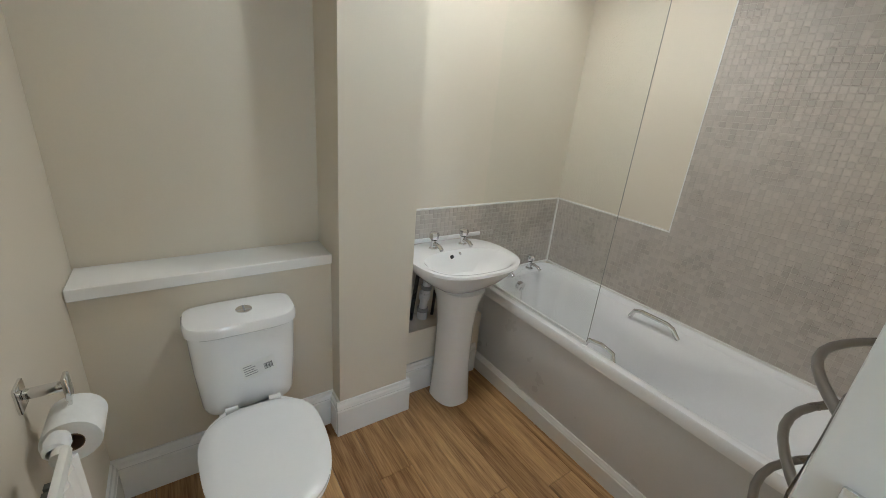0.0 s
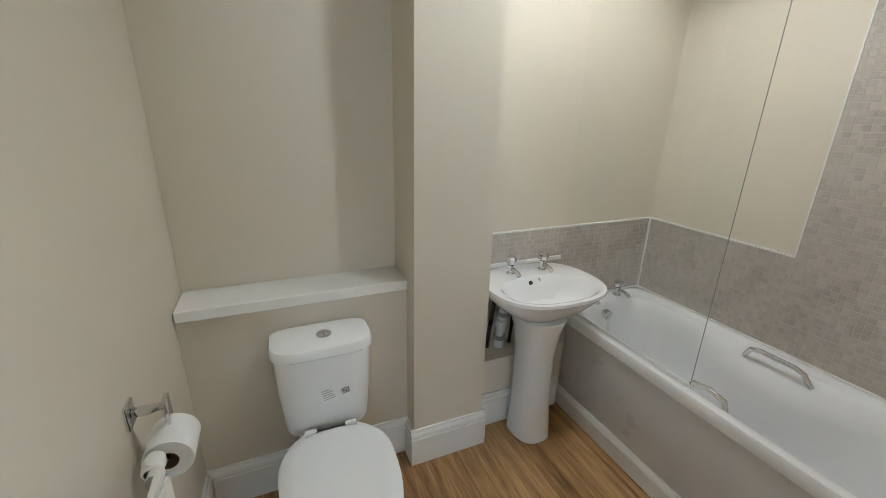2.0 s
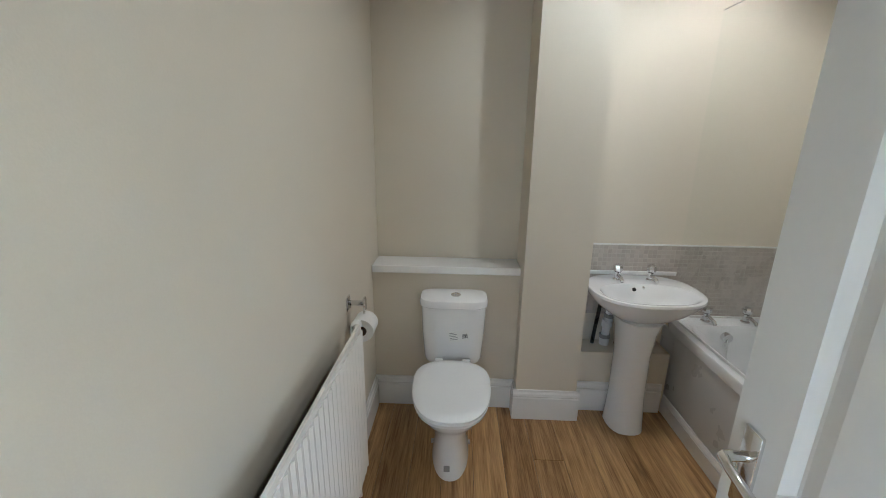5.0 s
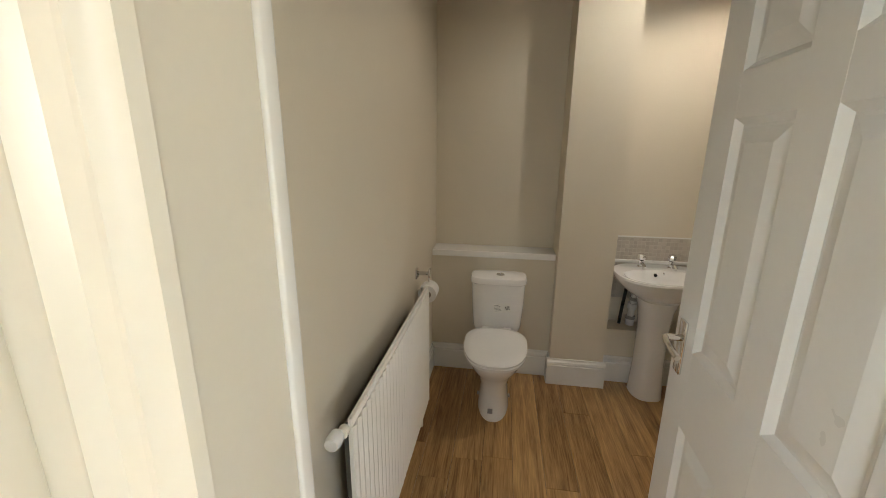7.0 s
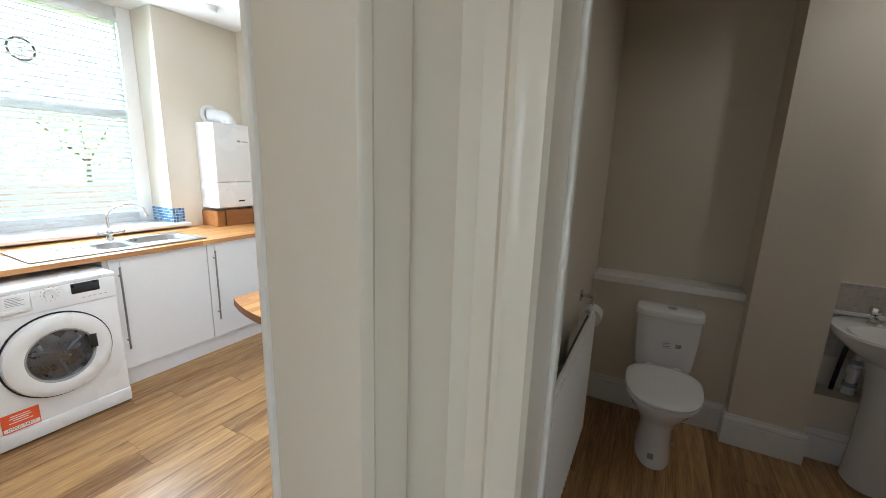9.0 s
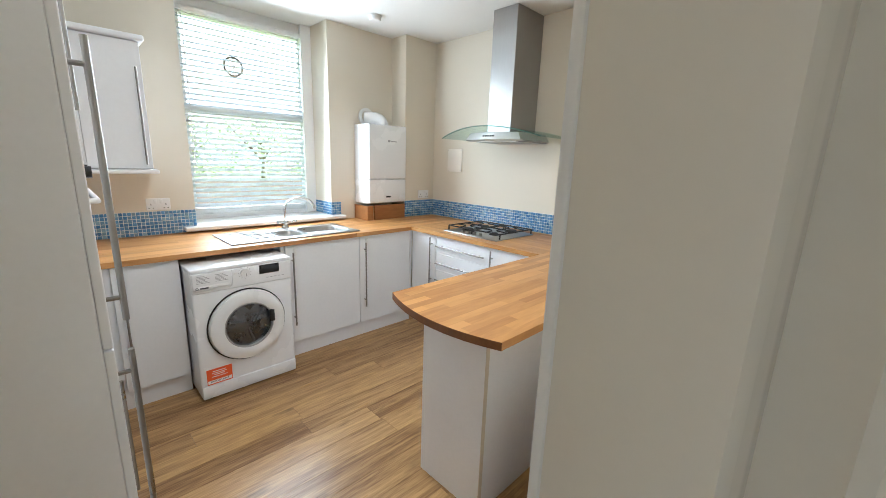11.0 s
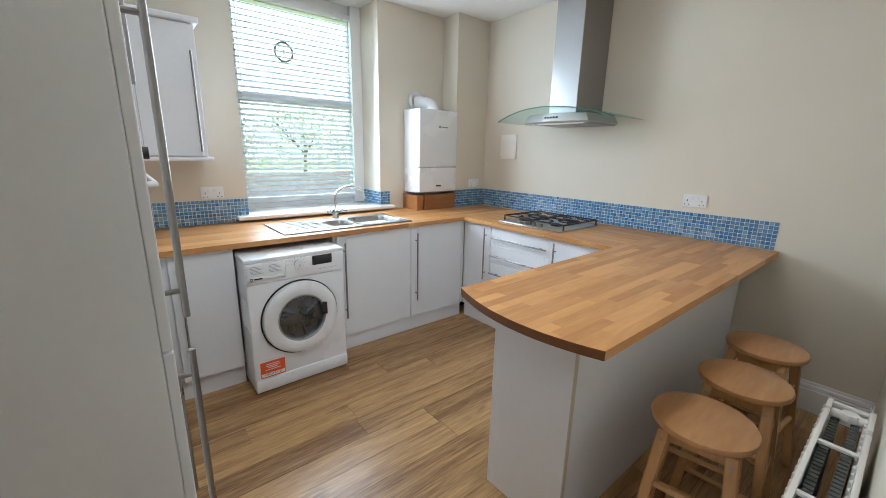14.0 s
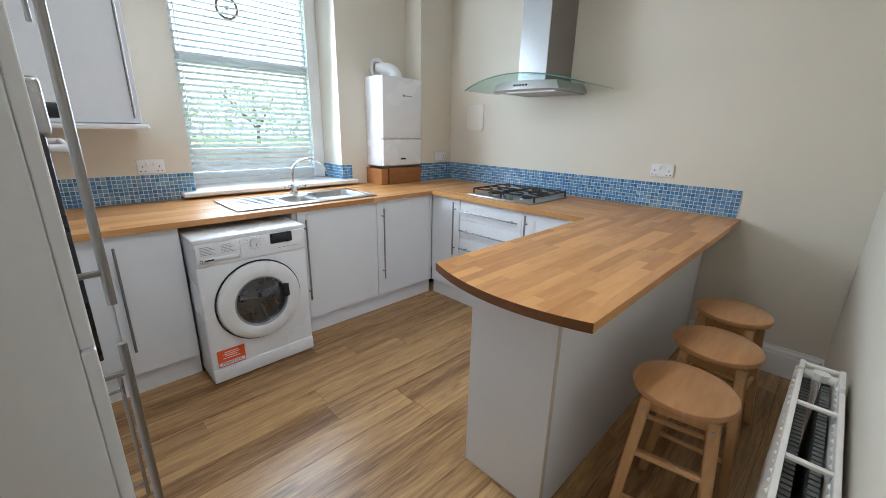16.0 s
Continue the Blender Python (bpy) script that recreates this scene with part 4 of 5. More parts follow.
sink()
mixer = thing("kitchen_tap", -3.40, 0.135, WT + 0.006, "chrome swan-neck mixer tap with two cross levers", "tap")
part("base", lathe([(0.026, 0), (0.026, 0.012), (0.02, 0.02), (0.02, 0.05), (0.024, 0.055), (0.024, 0.075), (0.012, 0.082), (0, 0.082)], 20), CHROME, mixer)
part("neck", tube([(0, 0, 0.07), (0, 0, 0.16)] + [(0.02 * (1 - math.cos(a)), 0.12 * (1 - math.cos(a)), 0.16 + 0.09 * math.sin(a)) for a in [math.pi * k / 14 for k in range(1, 14)]] + [(0.042, 0.243, 0.155)], 0.0095, 12), CHROME, mixer)
for s in (-1, 1):
    k = part("lever", rod((0, s * 0.02, 0.05), (0.01, s * 0.06, 0.062), 0.015, 14), CHROME, mixer)
    part("cross_head", rod((0.0, s * 0.05, 0.068), (0.04, s * 0.075, 0.06), 0.013, 10), CHROME, k)


def washing_machine():
    t = thing("washing_machine", -2.745, -0.4145, 0, "white front-loading washing machine with orange sticker", "washing machine")
    w = 0.2975
    part("body", box(-0.56, -0.004, -w, w, 0.012, 0.845, 0.012, 3), APPL, t)
    part("worktop", box(-0.565, 0.002, -w - 0.001, w + 0.001, 0.825, 0.850, 0.008, 3), APPL, t)
    part("kick_panel", box(-0.02, 0.006, -w + 0.002, w - 0.002, 0.012, 0.095, 0.006), APPL, t)
    part("fascia", box(-0.02, 0.004, -w + 0.002, w - 0.002, 0.70, 0.826, 0.008, 3), APPL, t)
    dr = part("detergent_drawer", box(0.0, 0.010, -w + 0.006, -0.075, 0.722, 0.824, 0.008, 3), APPL, t)
    part("drawer_grip", box(0.004, 0.013, -w + 0.02, -0.085, 0.724, 0.748, 0.008, 3), PLAST, dr)
    for k in range(6):
        for c in range(2):
            part("print_line", box(0.0101, 0.0106, -0.27 + c * 0.10, -0.20 + c * 0.10 - 0.012 * (k % 3), 0.766 + k * 0.008, 0.7685 + k * 0.008), INKG, dr)
    kn = part("programme_knob", rod((0.004, 0.0, 0.79), (0.022, 0.0, 0.79), 0.026, 28), PLAST, t)
    part("knob_mark", box(0.0221, 0.0225, 0.002, 0.007, 0.77, 0.788), INKG, kn)
    for k in range(12):
        a = 2 * math.pi * k / 12
        part("dial_tick", box(0.0041, 0.0046, 0.0 + 0.037 * math.cos(a) - 0.002, 0.0 + 0.037 * math.cos(a) + 0.002, 0.79 + 0.037 * math.sin(a) - 0.002, 0.79 + 0.037 * math.sin(a) + 0.002), INKG, t)
    part("display", box(0.003, 0.0065, 0.088, 0.214, 0.764, 0.822, 0.004), BLACK, t, "dark display window")
    for k in range(5):
        part("print_line", box(0.0041, 0.0046, 0.13 + k * 0.025, 0.145 + k * 0.025, 0.733, 0.736), INKG, t)
    part("power_button", rod((0.003, -0.055, 0.79), (0.008, -0.055, 0.79), 0.009), PLAST, t)
    zc, yc = 0.445, 0.0
    m = pose(0, yc, zc, 0, 90, 0)
    d = part("door_ring", lathe([(0.232, 0.0), (0.232, 0.010), (0.226, 0.024), (0.205, 0.034), (0.165, 0.037), (0.15, 0.03), (0.146, 0.012)], 56, m=m), PLAST, t, "white round porthole door")
    part("drum", lathe([(0.143, 0.010), (0.135, 0.002), (0.09, 0.0005), (0, 0.0)], 40, m=m), mat("grey_drum_steel", (0.30, 0.31, 0.32), 0.28, 0.8, vary=0.45, scale=11, bump=0.15), d, "dim grey steel drum")
    for k in range(3):
        a = 2 * math.pi * k / 3 + 0.4
        part("drum_paddle", rod((0.004, yc + 0.03 * math.cos(a), zc + 0.03 * math.sin(a)), (0.010, yc + 0.12 * math.cos(a + 0.3), zc + 0.12 * math.sin(a + 0.3)), 0.005, 8, 0.012), mat("dim_paddle", (0.30, 0.30, 0.31), 0.35, bump=0), d)
    part("door_glass", lathe([(0.146, 0.014), (0.136, 0.012), (0.12, 0.018), (0.10, 0.03), (0.06, 0.043), (0, 0.047)], 48, m=m), glass("dark_porthole_glass", (0.50, 0.51, 0.52), 0.07), d, "dark domed door glass")
    part("door_gasket", lathe([(0.151, 0.030), (0.146, 0.033), (0.14, 0.026), (0.144, 0.012)], 48, m=m), GREYPL, d)
    part("door_shadow_ring", lathe([(0.2395, 0.0), (0.2395, 0.005), (0.231, 0.005)], 56, m=pose(0, yc - 0.003, zc + 0.002, 0, 90, 0)), BLACK, t)
    part("door_grip", box(0.028, 0.0375, 0.125, 0.158, zc - 0.01, zc + 0.075, 0.004), BLACK, d)
    st = part("sticker", box(0.0, 0.0012, -0.266, -0.121, 0.100, 0.203), ORANGE, t, "orange and white information sticker")
    for k, (wd, z) in enumerate(((0.075, 0.186), (0.085, 0.174), (0.06, 0.163), (0.09, 0.150))):
        part("print_line", box(0.0013, 0.0017, -0.1935 - wd / 2, -0.1935 + wd / 2, z - 0.002, z + 0.002), PAPER, st)
    part("sticker_band", box(0.0012, 0.0016, -0.262, -0.125, 0.107, 0.128), PAPER, st)
    crv = bpy.data.curves.new("sticker_word", "FONT")
    crv.body, crv.size, crv.align_x, crv.align_y = "IMPORTANT", 0.019, "CENTER", "CENTER"
    crv.materials.append(INK)
    w2 = new("sticker_word", crv)
    w2.parent = st
    w2.matrix_local = pose(0.0019, -0.1935, 0.1175, 90, 0, 90)
    mk = part("maker_mark", lathe([(0.008, 0), (0.008, 0.0006), (0.005, 0.0006)], 20, m=pose(0.0131, -0.27, 0.736, 0, 90, 0)), INK, t)
    part("maker_bar", box(0.0131, 0.0136, -0.255, -0.21, 0.732, 0.74), INK, t)
    for y in (-0.25, 0.25):
        for x in (-0.5, -0.06):
            part("foot", rod((x, y, 0), (x, y, 0.014), 0.02), BLACK, t)
    return t


washing_machine()


def boiler():
    t = thing("boiler", -3.65, 1.19, 1.085, "white wall-hung gas boiler with flue elbow", "boiler")
    d, w, h = 0.255, 0.225, 0.752
    part("case", box(0.0, d - 0.035, -w, w, 0, h, 0.006), APPL, t)
    part("front_panel", box(d - 0.037, d, -w, w, 0.238, h, 0.012, 3), APPL, t)
    lo = part("lower_panel", box(d - 0.037, d, -w, w, 0.004, 0.234, 0.012, 3), APPL, t)
    part("status_window", box(d, d + 0.002, -0.03, 0.03, 0.055, 0.07, 0.001), BLACK, lo)
    part("badge", box(d, d + 0.0015, 0.03, 0.10, h - 0.155, h - 0.147), INKG, t)
    part("badge", box(d, d + 0.0015, -0.005, 0.022, h - 0.158, h - 0.14), INKG, t)
    fl = part("flue_elbow", tube([(0.12, 0.02, h)] + [(0.12 - 0.075 * (1 - math.cos(a)), 0.02 - 0.075 * (1 - math.cos(a)), h + 0.02 + 0.055 * math.sin(a)) for a in [math.pi / 2 * k / 8 for k in range(9)]] + [(0.0, -0.10, h + 0.075)], 0.056, 20), PLAST, t, "white flue elbow")
    part("collar", rod((0.12, 0.02, h - 0.002), (0.12, 0.02, h + 0.035), 0.062, 24), PLAST, fl)
    part("wall_collar", lathe([(0.056, 0), (0.08, 0.0), (0.084, 0.022), (0.056, 0.028)], 24, m=pose(0.004, -0.10, h + 0.08, 0, 90, 0)), PLAST, fl)
    return t


boiler()
bb = thing("boiler_pipe_cover", -3.41, 1.19, WT, "orange-brown wooden pipe cover under the boiler", "pipe cover")
part("front_board", box(-0.014, 0.0, -0.155, 0.225, 0, 0.145, 0.001, 1), TRIMWOOD, bb, smooth=False)
part("side_board", box(-0.02, -0.006, -0.235, -0.165, 0, 0.14, 0.001, 1), TRIMWOOD, bb, smooth=False)
part("return_board", box(-0.24, -0.02, -0.235, -0.222, 0, 0.14, 0.001, 1), TRIMWOOD, bb, smooth=False)


def hob():
    t = thing("gas_hob", -2.29, 1.435, WT, "stainless steel four-burner gas hob with black pan supports", "hob")
    part("plate", box(-0.29, 0.29, -0.255, 0.255, 0, 0.010, 0.004), SINKST, t)
    for x in (-0.145, 0.145):
        for y in (-0.10, 0.14):
            r = 0.045 if x * y > 0 else 0.032
            b = part("burner", lathe([(r + 0.012, 0.01), (r + 0.01, 0.02), (r, 0.024), (r, 0.03), (r - 0.006, 0.034), (0, 0.035)], 24, m=Matrix.Translation((x, y, 0))), IRON, t)
            part("burner_ring", lathe([(r + 0.02, 0.0101), (r + 0.018, 0.016), (r + 0.012, 0.017)], 24, m=Matrix.Translation((x, y, 0))), SINKST, b)
        g = bmesh.new()
        x0, x1, y0, y1, z = x - 0.135, x + 0.135, -0.20, 0.235, 0.048
        for pts in ([(x0, y0, z), (x1, y0, z)], [(x0, y1, z), (x1, y1, z)], [(x0, y0, z), (x0, y1, z)], [(x1, y0, z), (x1, y1, z)], [(x0, 0.02, z), (x1, 0.02, z)]):
            rod(pts[0], pts[1], 0.006, 6, bm=g)
        for y in (-0.10, 0.14):
            for dx, dy in ((1, 0), (-1, 0), (0, 1), (0, -1)):
                rod((x + dx * 0.13, y + dy * 0.1, z + 0.002), (x + dx * 0.03, y + dy * 0.03, z + 0.004), 0.005, 6, bm=g)
        for xx in (x0, x1):
            for yy in (y0, y1):
                rod((xx, yy, 0.008), (xx, yy, z), 0.006, 6, bm=g)
        part("pan_support", g, IRON, t, "black cast iron pan support")
    for k in range(4):
        part("control_knob", lathe([(0.018, 0.01), (0.018, 0.014), (0.014, 0.016), (0.013, 0.034), (0, 0.035)], 18, m=Matrix.Translation((-0.10 + k * 0.065, -0.215, 0))), NICKEL, t)
    return t


hob()


def cooker_hood():
    hx = -2.255
    t = thing("cooker_hood", hx, 1.833, 1.66, "stainless steel chimney cooker hood with curved glass canopy", "cooker hood")
    part("chimney", box(-0.135, 0.10, -0.36, -0.002, 0.10, H - 1.665, 0.002, 1), STEEL, t, "brushed steel chimney", smooth=False)
    part("chimney_upper", box(-0.131, 0.096, -0.356, -0.002, 0.62, H - 1.6645), STEEL, t, smooth=False)
    vent = bmesh.new()
    for k in range(7):
        box(0.0972, 0.0982, -0.17, -0.07, 0.74 + k * 0.02, 0.75 + k * 0.02, bm=vent)
    part("side_vent", vent, BLACK, t, smooth=False)
    # body: flat wedge, bowed front
    def body_ring(z, w, f):
        n = 16
        front = [(-0.04 - w + 2 * w * k / n, -f - 0.05 * (1 - (2 * k / n - 1) ** 2), z) for k in range(n + 1)]
        return front + [(w - 0.04, -0.004, z), (-w - 0.04, -0.004, z)]
    part("body", loft([body_ring(0.03, 0.27, 0.40), body_ring(0.04, 0.285, 0.42), body_ring(0.095, 0.25, 0.40), body_ring(0.10, 0.24, 0.38)]), mat("satin_hood_steel", (0.62, 0.62, 0.61), 0.42, 0.9, vary=0.04, scale=6, fine=140, bump=0.02), t, "brushed steel hood body", smooth=False)
    part("filter_tray", box(-0.24, 0.24, -0.37, -0.03, 0.022, 0.031), GREYPL, t, smooth=False)
    part("light_strip", box(-0.2, 0.2, -0.41, -0.38, 0.022, 0.03), PLAST, t, smooth=False)
    for k in range(5):
        part("push_button", rod((-0.09 + k * 0.025, -0.445, 0.07), (-0.09 + k * 0.025, -0.466, 0.068), 0.007, 10), BLACK, t)
    n = 24
    grid = []
    for i in range(n + 1):
        u = -1 + 2 * i / n
        x = 0.515 * u - 0.07
        z = 0.145 - 0.085 * u * u
        f = 0.45 + 0.07 * (1 - u * u)
        grid.append([(x, -f * j / 6, z) for j in range(7)])
    bm = bmesh.new()
    rows = [[bm.verts.new(p) for p in r] for r in grid]
    low = [[bm.verts.new((p[0], p[1], p[2] - 0.006)) for p in r] for r in grid]
    for i in range(n):
        for j in range(6):
            bm.faces.new((rows[i][j], rows[i + 1][j], rows[i + 1][j + 1], rows[i][j + 1]))
            bm.faces.new((low[i][j + 1], low[i + 1][j + 1], low[i + 1][j], low[i][j]))
        bm.faces.new((rows[i][6], rows[i + 1][6], low[i + 1][6], low[i][6]))
    for i in (0, n):
        for j in range(6):
            bm.faces.new((rows[i][j], rows[i][j + 1], low[i][j + 1], low[i][j]))
    part("glass_canopy", bm, HOODGL, t, "curved pale green glass canopy")
    ed = tube([g[6][:2] + (g[6][2] - 0.003,) for g in grid], 0.0042, 6)
    part("glass_edge", ed, mat("green_glass_edge", (0.10, 0.22, 0.19), 0.15, bump=0), t, "dark green glass edge")
    return t


cooker_hood()


def socket(x, y, z, face, label, w=0.146, h=0.086):
    """A white double switched socket; face +x or -y."""
    t = thing("wall_socket", x, y, z, label, "socket", rz=0 if face == "-y" else 90)
    part("plate", box(-w / 2, w / 2, -0.010, 0, -h / 2, h / 2, 0.004), PLAST, t)
    for c in (-0.018, 0.018):
        part("rocker", box(c - 0.009, c + 0.009, -0.014, -0.009, 0.006, 0.032, 0.002), PLAST, t)
    for c in (-0.045, 0.045):
        for dx, z0, hh, ww in ((0, 0.0, 0.012, 0.005), (-0.012, -0.024, 0.006, 0.008), (0.012, -0.024, 0.006, 0.008)):
            part("pin_hole", box(c + dx - ww / 2, c + dx + ww / 2, -0.0104, -0.0098, z0 - 0.006, z0 - 0.006 + hh), BLACK, t)
    return t


socket(-1.40, 1.833, 1.175, "-y", "white double switched wall socket above blue tiles")
socket(WX, -0.68, 1.145, "+x", "white double switched wall socket beside the window")
socket(-3.43, 1.685, 1.155, "+x", "white double wall socket by the boiler")
pl = thing("cover_plate", -3.10, 1.833, 1.525, "cream painted blank cover plate on the wall", "cover plate")
part("plate", box(-0.10, 0.10, -0.012, 0, -0.115, 0.115, 0.002), mat("cream_plate", (0.80, 0.755, 0.67), 0.4, bump=0), pl)
for sx in (-0.088, 0.088):
    for sz in (-0.103, 0.103):
        part("screw", rod((sx, -0.0115, sz), (sx, -0.0135, sz), 0.004, 8), GREYPL, pl)
sw = thing("light_switch", -0.36, 0.52, 1.14, "white light switch on the kitchen wall", "light switch")
part("plate", box(-0.009, 0, -0.043, 0.043, -0.043, 0.043, 0.003), PLAST, sw)
part("rocker", box(-0.013, -0.008, -0.008, 0.008, -0.014, 0.014, 0.002), PLAST, sw)


def stool(x, y, rz, label):
    t = thing("bar_stool", x, y, 0, label, "stool", "stools at the breakfast bar", rz)
    h = 0.625
    part("seat", lathe([(0.0, h - 0.028), (0.145, h - 0.028), (0.152, h - 0.024), (0.155, h - 0.014), (0.152, h - 0.004), (0.145, h), (0, h)], 48), PINETOP, t, "round varnished pine seat")
    top, foot = 0.092, 0.145
    legs = []
    for sx in (-1, 1):
        for sy in (-1, 1):
            a, b = Vector((sx * top, sy * top, h - 0.028)), Vector((sx * foot, sy * foot, 0))
            def sq(p, r=0.017):
                return [(p.x - r, p.y - r, p.z), (p.x + r, p.y - r, p.z), (p.x + r, p.y + r, p.z), (p.x - r, p.y + r, p.z)]
            bm = loft([sq(b, 0.016), sq(a, 0.018)])
            bmesh.ops.bevel(bm, geom=list(bm.edges), offset=0.004, segments=2, affect="EDGES")
            lg = part("leg", bm, PINE, t)
            for zz in (0.56,):
                f = (zz) / (h - 0.028)
                p = b + (a - b) * f
                part("bolt_head", rod((p.x, p.y - 0.018 * 1.0 - 0.001, zz), (p.x, p.y - 0.021, zz), 0.006, 10), GREYPL, lg)
    def at(sx, sy, z):
        f = z / (h - 0.028)
        r = foot + (top - foot) * f
        return Vector((sx * r, sy * r, z))
    for z, pairs in ((0.20, (((-1, -1), (1, -1)), ((-1, 1), (1, 1)))), (0.27, (((-1, -1), (-1, 1)), ((1, -1), (1, 1)))), (0.38, (((-1, -1), (1, -1)), ((-1, 1), (1, 1)))), (0.44, (((-1, -1), (-1, 1)), ((1, -1), (1, 1))))):
        for p, q in pairs:
            part("stretcher", rod(at(*p, z), at(*q, z), 0.010, 12), PINE, t)
    for sy in (-1, 1):
        part("apron", box(-top, top, sy * top - 0.009, sy * top + 0.009, h - 0.075, h - 0.029, 0.003), PINE, t)
    return t


stool(-0.735, 0.205, 10, "varnished pine stool with round seat at the breakfast bar end")
stool(-0.725, 0.615, 4, "varnished pine stool with a pale patch on its round seat")
stool(-0.745, 1.035, -5, "varnished pine stool with round seat next to the wall")
radiator("radiator", -0.36, -1, -0.62, 0.50, 0.12, 0.715, "cream double-panel radiator on the kitchen wall", True, 0.125)

# wall cupboard by the window
cup = thing("wall_cupboard", WX, -1.25, 1.405, "white wall cupboard with bar handle and pelmets", "wall cupboard")
part("body", box(0, 0.33, -0.55, 0.52, 0.0, 0.75, 0.002, 1), WHITEU, cup, smooth=False)
for a, b, hy in ((0.201, 0.518, 0.485), (-0.118, 0.199, -0.085)):
    d = part("door", box(0.331, 0.35, a, b, 0.004, 0.746, 0.0015, 1), WHITEU, cup, smooth=False)
    bar_handle(d, (0.35, hy, 0.03), (0.35, hy, 0.60), (0.03, 0, 0))
part("pelmet", box(-0.0, 0.375, -0.55, 0.545, -0.028, -0.001, 0.01, 3), WHITEU, cup)
part("cornice", box(-0.0, 0.375, -0.55, 0.545, 0.751, 0.785, 0.01, 3), WHITEU, cup)


def fridge_tower():
    t = thing("fridge_housing", -1.62, -1.472, 0, "tall white integrated fridge housing with long bar handles", "tall cabinet", "fitted kitchen units")
    x0, x1, y1 = -0.30, 0.30, 0.318
    part("side_panel", box(x1 - 0.018, x1, -0.32, y1 - 0.0205, 0, 2.20, 0.003, 2), WHITEU, t, smooth=False)
    part("carcass", box(x0, x1 - 0.019, -0.32, y1 - 0.03, 0.1, 2.198), WHITEU, t, smooth=False)
    for za, zb, ha, hb in ((0.13, 1.055, 0.33, 1.02), (1.06, 2.19, 1.10, 1.76)):
        d = part("door", box(x0 + 0.002, x1 - 0.001, y1 - 0.020, y1, za, zb, 0.003, 2), WHITEU, t, smooth=False)
        bar_handle(d, (x1 - 0.075, y1, ha), (x1 - 0.075, y1, hb), (0, 0.036, 0), 0.0075)
    part("plinth", box(x0, x1 - 0.02, -0.3, y1 - 0.06, 0, 0.128), WHITEU, t, smooth=False)
    return t


def oven_tower():
    t = thing("oven_housing", -2.225, -1.472, 0, "tall white housing with a built-in black glass oven", "tall cabinet", "fitted kitchen units")
    x0, x1, y1 = -0.30, 0.30, 0.318
    part("carcass", box(x0, x1, -0.32, y1 - 0.03, 0.1, 2.198), WHITEU, t, smooth=False)
    for za, zb in ((0.13, 0.72), (1.53, 2.19)):
        d = part("door", box(x0 + 0.002, x1 - 0.002, y1 - 0.020, y1, za, zb, 0.002, 1), WHITEU, t, smooth=False)
        bar_handle(d, (x1 - 0.055, y1, max(za, zb - 0.55)), (x1 - 0.055, y1, zb - 0.06), (0, 0.036, 0), 0.006)
    ov = part("oven", box(x0 + 0.004, x1 - 0.004, y1 - 0.03, y1 + 0.012, 0.74, 1.375, 0.004), BLACK, t, "black glass built-in oven")
    part("control_panel", box(x0 + 0.004, x1 - 0.004, y1 - 0.03, y1 + 0.026, 1.377, 1.515, 0.012, 3), SINKST, ov, "steel oven control panel")
    part("oven_handle", tube([(x0 + 0.05, y1 + 0.012, 1.345), (x0 + 0.05, y1 + 0.05, 1.345), (x1 - 0.05, y1 + 0.05, 1.345), (x1 - 0.05, y1 + 0.012, 1.345)], 0.010), PLAST, ov)
    for k in range(3):
        part("oven_knob", rod((x0 + 0.12 + k * 0.18, y1 + 0.026, 1.44), (x0 + 0.12 + k * 0.18, y1 + 0.05, 1.44), 0.02, 18), BLACK, ov)
    part("plinth", box(x0, x1, -0.3, y1 - 0.06, 0, 0.128), WHITEU, t, smooth=False)
    return t


fridge_tower()
oven_tower()
sa = thing("smoke_alarm", -3.24, 0.93, H, "round white smoke alarm on the ceiling", "smoke alarm")
part("base", lathe([(0.058, 0), (0.058, -0.012), (0.054, -0.016)], 32), PLAST, sa)
part("cover", lathe([(0.052, -0.014), (0.050, -0.034), (0.042, -0.042), (0, -0.044)], 32), PLAST, sa)

# ---- window, blind and what lies outside ----
win = new("window_1")
tagged(win, "white sash window behind a white venetian blind", "window", kind="structure")
FX = -4.03
fy0, fy1 = WY0, WY1
part("window_frame", boxes((FX - 0.05, FX + 0.03, fy0, fy0 + 0.06, WZ0, WZ1), (FX - 0.05, FX + 0.03, fy1 - 0.06, fy1, WZ0, WZ1), (FX - 0.05, FX + 0.03, fy0 + 0.06, fy1 - 0.06, WZ1 - 0.13, WZ1), (FX - 0.05, FX + 0.03, fy0 + 0.06, fy1 - 0.06, WZ0, WZ0 + 0.06)), GLOSSW, win, smooth=False)
part("side_lining", boxes((FX + 0.031, FX + 0.075, fy1 - 0.10, fy1 - 0.002, WZ0 + 0.026, WZ1 - 0.002)), GLOSSW, win, smooth=False)
part("meeting_rail", boxes((FX - 0.03, FX + 0.02, fy0 + 0.06, fy1 - 0.06, 1.83, 1.90)), GLOSSW, win, smooth=False)
part("sash_stile", boxes((FX - 0.03, FX + 0.01, fy0 + 0.06, fy0 + 0.10, WZ0 + 0.06, WZ1 - 0.13), (FX - 0.03, FX + 0.01, fy1 - 0.10, fy1 - 0.06, WZ0 + 0.06, WZ1 - 0.13), (FX - 0.03, FX + 0.01, fy0 + 0.1, fy1 - 0.1, WZ0 + 0.06, WZ0 + 0.11)), GLOSSW, win, smooth=False)
for za, zb in ((WZ0 + 0.11, 1.83), (1.90, WZ1 - 0.13)):
    p = part("pane", box(FX - 0.012, FX - 0.008, fy0 + 0.10, fy1 - 0.10, za, zb), GLASS, win)
    p.visible_shadow = False
